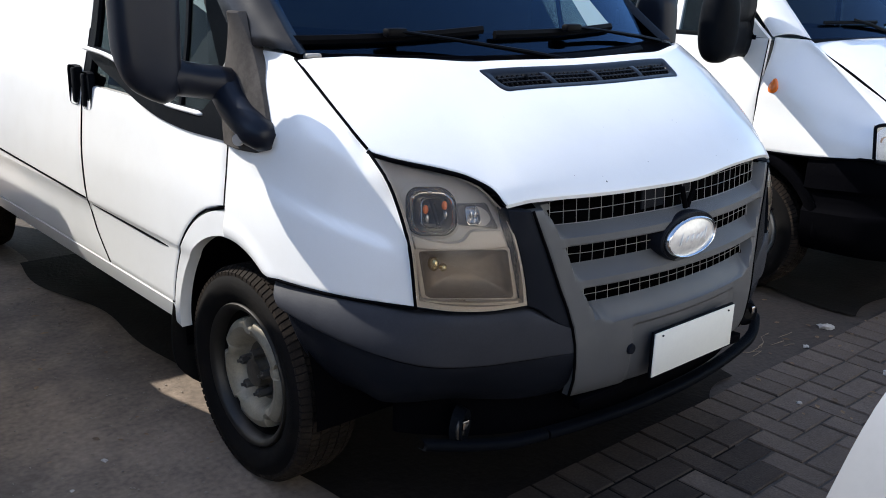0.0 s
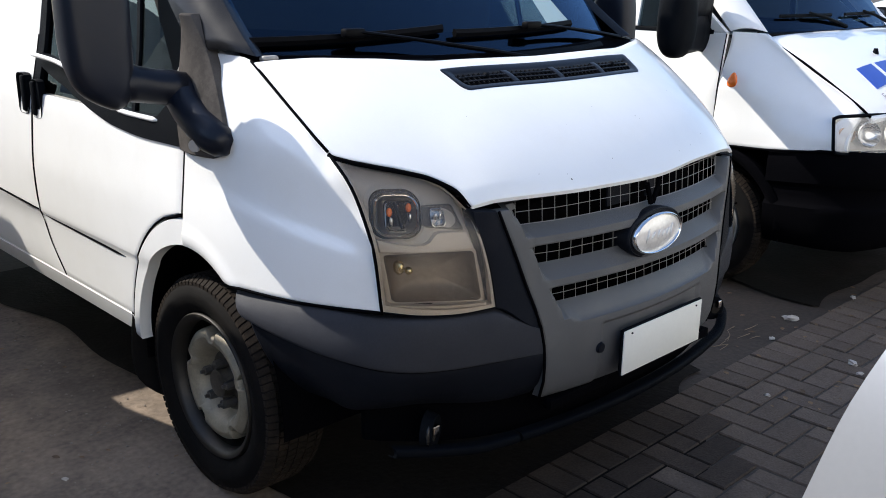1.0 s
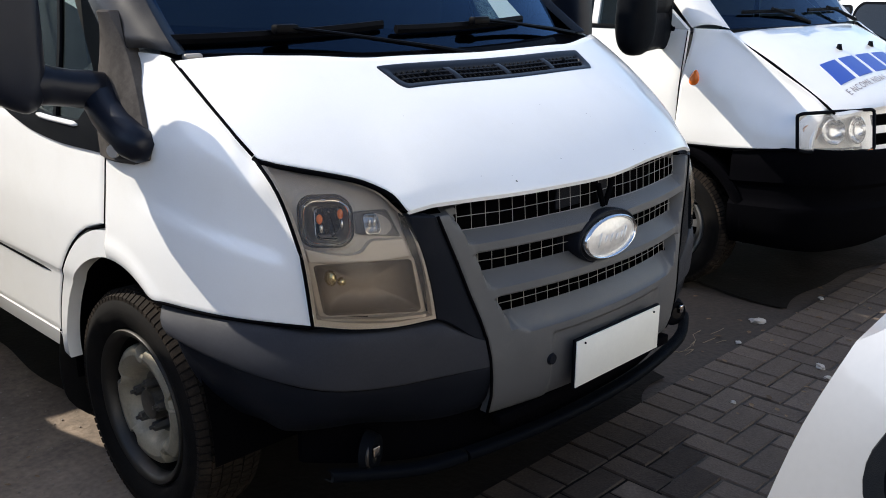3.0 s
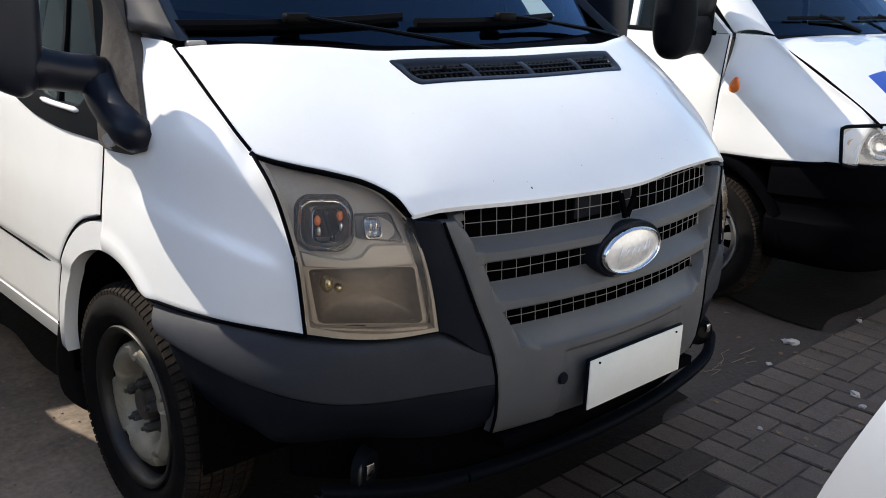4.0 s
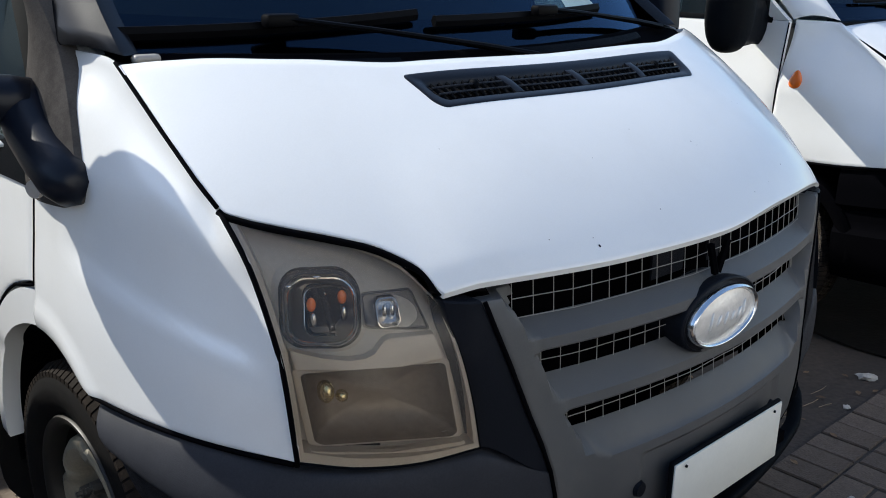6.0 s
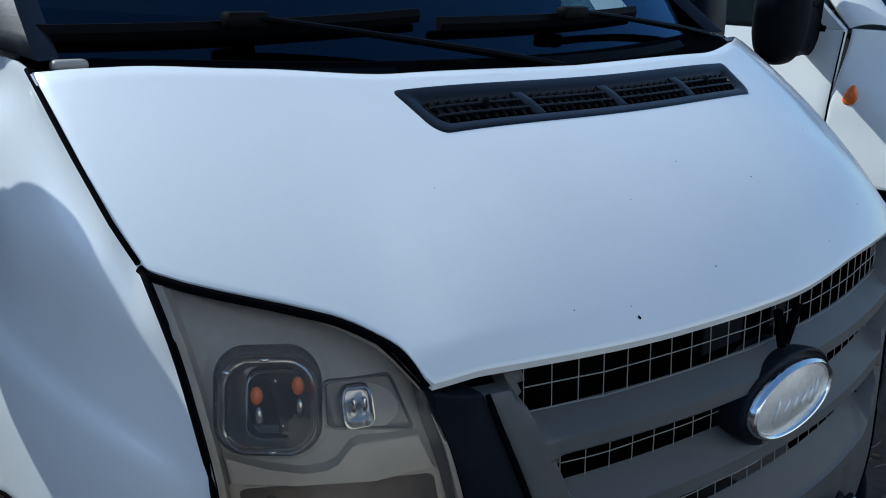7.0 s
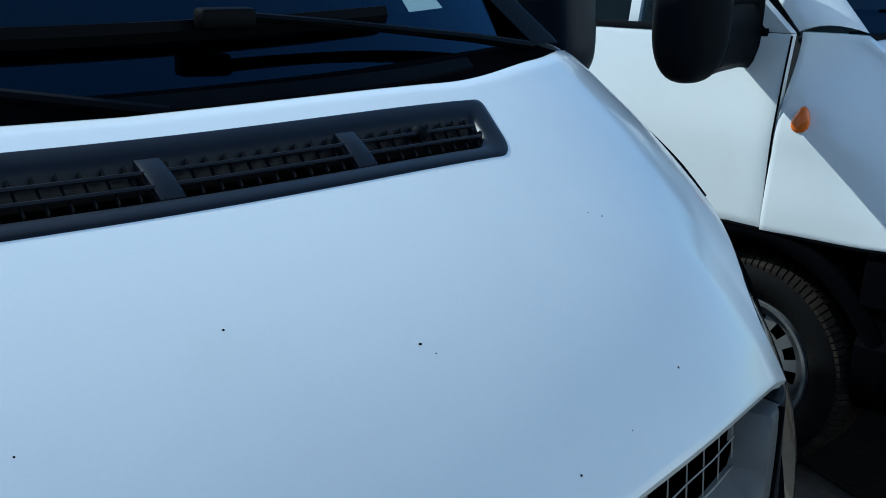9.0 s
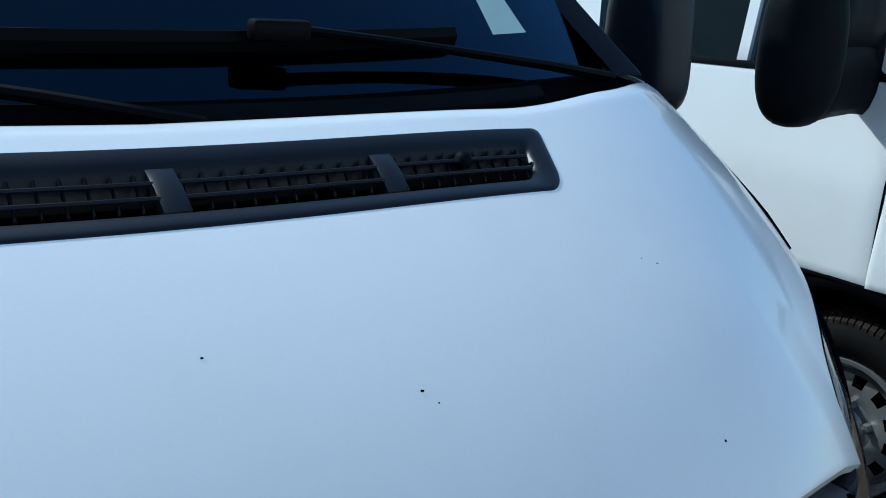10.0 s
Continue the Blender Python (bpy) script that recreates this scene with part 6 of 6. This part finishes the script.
def block_bm(bm, x0, x1, y0, y1, zt):
    e = 0.004
    vs_ = []
    for d, z in ((0.0, 0.0), (0.0, zt - 0.005), (e, zt)):
        vs_.append([bm.verts.new(p) for p in ((x0 + d, y0 + d, z), (x1 - d, y0 + d, z), (x1 - d, y1 - d, z), (x0 + d, y1 - d, z))])
    for a, b in zip(vs_, vs_[1:]):
        for i in range(4):
            bm.faces.new((a[i], a[(i + 1) % 4], b[(i + 1) % 4], b[i]))
    bm.faces.new(vs_[-1])


def block_mesh(w, l, k, paint):
    if (w, l, k, paint.name) not in block_meshes:
        bm = bmesh.new()
        block_bm(bm, -w / 2, w / 2, -l / 2, l / 2, 0.013 + 0.0015 * k)
        me = bpy.data.meshes.new("paving_block")
        bm.normal_update()
        bm.to_mesh(me)
        bm.free()
        me.materials.append(paint)
        block_meshes[(w, l, k, paint.name)] = me
    return block_meshes[(w, l, k, paint.name)]


A = 0.108
rng = random.Random(5)
blocks = []
for i in range(-12, 66):
    blocks.append((0.55 + 0.113 * i, PY - 0.084, 0.107, 0.163))
for i in range(-16, 86):
    for j in range(1, 84):
        c = (i + j) % 4
        x, y = 0.10 + A * i, PY - 0.170 - A * j
        if c == 0:
            blocks.append((x + A, y + A / 2, 2 * A - 0.008, A - 0.008))
        if j == 1 and (i + j) % 4 == 3:
            blocks.append((x + A / 2, y + A / 2, A - 0.008, A - 0.008))
        elif c == 2:
            blocks.append((x + A / 2, y, A - 0.008, 2 * A - 0.008))
near, far = [], []
for b in blocks:
    x, y = b[0], b[1]
    if not (-1.5 < x < 8.9) or y > PY - 0.02 or y < -8.8:
        continue
    (near if (0.25 < x < 3.0 and -1.05 < y) else far).append(b)
# blocks near the van take the darker copy, for its shade and dirt
for x, y, w, l in near[:330]:
    shaded = y + rng.uniform(-0.10, 0.10) > shade_front(x)
    ob = new("paving_block", block_mesh(round(w, 3), round(l, 3), rng.randrange(4), SHADEPAVER if shaded else PAVER))
    ob.parent = paving
    ob.location = (x + rng.uniform(-0.002, 0.002), y + rng.uniform(-0.002, 0.002), 0.0)
    ob.rotation_euler = (rng.uniform(-0.012, 0.012), rng.uniform(-0.012, 0.012), rng.uniform(-0.012, 0.012))
for paint in (PAVER, SHADEPAVER):
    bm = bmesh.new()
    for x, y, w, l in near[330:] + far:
        if (x < 1.0 and y + 0.05 * math.sin(37 * x + 23 * y) > shade_front(x)) == (paint is SHADEPAVER):
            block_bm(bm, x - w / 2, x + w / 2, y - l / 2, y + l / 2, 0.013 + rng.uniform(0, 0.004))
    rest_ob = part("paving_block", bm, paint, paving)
    rest_ob["kind"] = "stuff"

# unseen walls added for the light: west holds back sky, south bounces sun
for name, x0, x1, y0, y1, paint, label in (("wall_west", -6.6, -6.3, -8.3, 14.0, BLOCKWALL, "unseen dark wall added to cut low western skylight"), ("wall_south", -6.3, 14.0, -6.5, -6.2, BOUNCEWALL, "unseen white wall added to bounce sunlight at the vans")):
    bm = bmesh.new()
    box(bm, x0, x1, y0, y1, -0.1, 2.4 if x1 < 0 else 5.6, 0.02)
    tagged(part(name, finish(bm), paint), label, "wall", kind="structure")

# scraps of paper, leaves and twigs on the ground
def scrap(x, y, size, seed, material, label, category="litter"):
    q = random.Random(seed)
    bm = bmesh.new()
    bmesh.ops.create_icosphere(bm, subdivisions=2, radius=size)
    for v_ in bm.verts:
        f = q.uniform(0.6, 1.15)
        v_.co = Vector((v_.co.x * f * 1.3, v_.co.y * f, max(-0.3 * size, v_.co.z * 0.55 * f)))
    ob = part("paper_scrap", finish(bm, 0.4), material, at=None)
    ob.location = (x, y, 0.3 * size + (0.016 if y < PY else 0.0))
    ob.rotation_euler = (0, 0, q.uniform(0, 6))
    return tagged(ob, label, category, "litter on the ground")


PAPER = mat("dirty paper", (0.42, 0.39, 0.35), 0.8, var=0.25, scale=60)
STRAW = mat("dry straw", (0.22, 0.17, 0.11), 0.8, var=0.3, scale=60)
LEAF = mat("dry leaf", (0.16, 0.10, 0.05), 0.8, var=0.4, scale=50, rand=0.4)
for k, (x, y, r_) in enumerate(((1.855, 0.395, 0.030), (1.50, -0.05, 0.022), (1.42, -0.115, 0.014), (1.55, 0.335, 0.014), (2.35, 0.30, 0.016), (0.95, 0.05, 0.010), (-1.43, 1.18, 0.010), (-1.28, 1.30, 0.012), (1.1, -0.35, 0.012), (2.0, -0.2, 0.013))):
    scrap(x, y, r_, k, PAPER, "crumpled scrap of dirty paper on the ground")


def leaf(x, y, size, turn, lift):
    bm = bmesh.new()
    rows_ = []
    for i in range(6):
        t = i / 5
        w = size * 0.28 * math.sin(math.pi * (0.06 + 0.9 * t))
        z = lift + size * 0.22 * (t - 0.5) ** 2
        rows_.append([bm.verts.new((size * (t - 0.5), k_ * w, z + abs(k_) * w * 0.4)) for k_ in (-1, 0, 1)])
    for a, b in zip(rows_, rows_[1:]):
        for k_ in range(2):
            bm.faces.new((a[k_], b[k_], b[k_ + 1], a[k_ + 1]))
    ob = part("dry_leaf", finish(bm, 3), LEAF)
    ob.location = (x, y, 0.016 if y < PY else 0.002)
    ob.rotation_euler = (0, 0, turn)
    return tagged(ob, "dry brown leaf lying on the ground", "leaf", "litter on the ground")


lr = random.Random(11)
for k in range(46):
    leaf(lr.uniform(0.85, 2.6), PY + lr.uniform(-0.9, 0.55) * lr.random(), lr.uniform(0.015, 0.036), lr.uniform(0, 6.28), 0.004)
for k in range(30):
    leaf(lr.uniform(-1.9, -0.9), lr.uniform(1.0, 3.2), lr.uniform(0.015, 0.04), lr.uniform(0, 6.28), 0.004)
for k in range(12):
    bm = bmesh.new()
    x, y, a, l_ = 1.15 + lr.uniform(0, 0.42), 0.47 + lr.uniform(-0.07, 0.07), lr.uniform(-0.7, 0.4), lr.uniform(0.05, 0.13)
    tube(bm, [(0, 0, 0.003), (l_ / 2 * math.cos(a), l_ / 2 * math.sin(a), 0.010), (l_ * math.cos(a), l_ * math.sin(a + 0.2), 0.004)], 0.0013, 5)
    ob = part("straw", finish(bm), STRAW, at=None)
    ob.location = (x, y, 0.0)
    tagged(ob, "pale dry straw lying on the ground", "straw", "litter on the ground")

# small stones trodden into the soil
gr_rng = random.Random(23)
bm = bmesh.new()
for k in range(420):
    px, py, pr = gr_rng.uniform(-1.9, -0.72), gr_rng.uniform(0.6, 3.4), gr_rng.uniform(0.002, 0.006)
    bmesh.ops.create_icosphere(bm, subdivisions=1, radius=pr, matrix=Matrix.Translation((px, py, 0.006)) @ Matrix.Rotation(gr_rng.uniform(0, 6), 4, "Z") @ Matrix.Diagonal((1.3, 0.9, 0.7, 1)))
STONE = mat("small stones", (0.20, 0.17, 0.14), 0.9, var=0.4, scale=30)
tagged(part("gravel", bm, STONE), "small pale stones scattered over trodden soil", "gravel", kind="stuff")
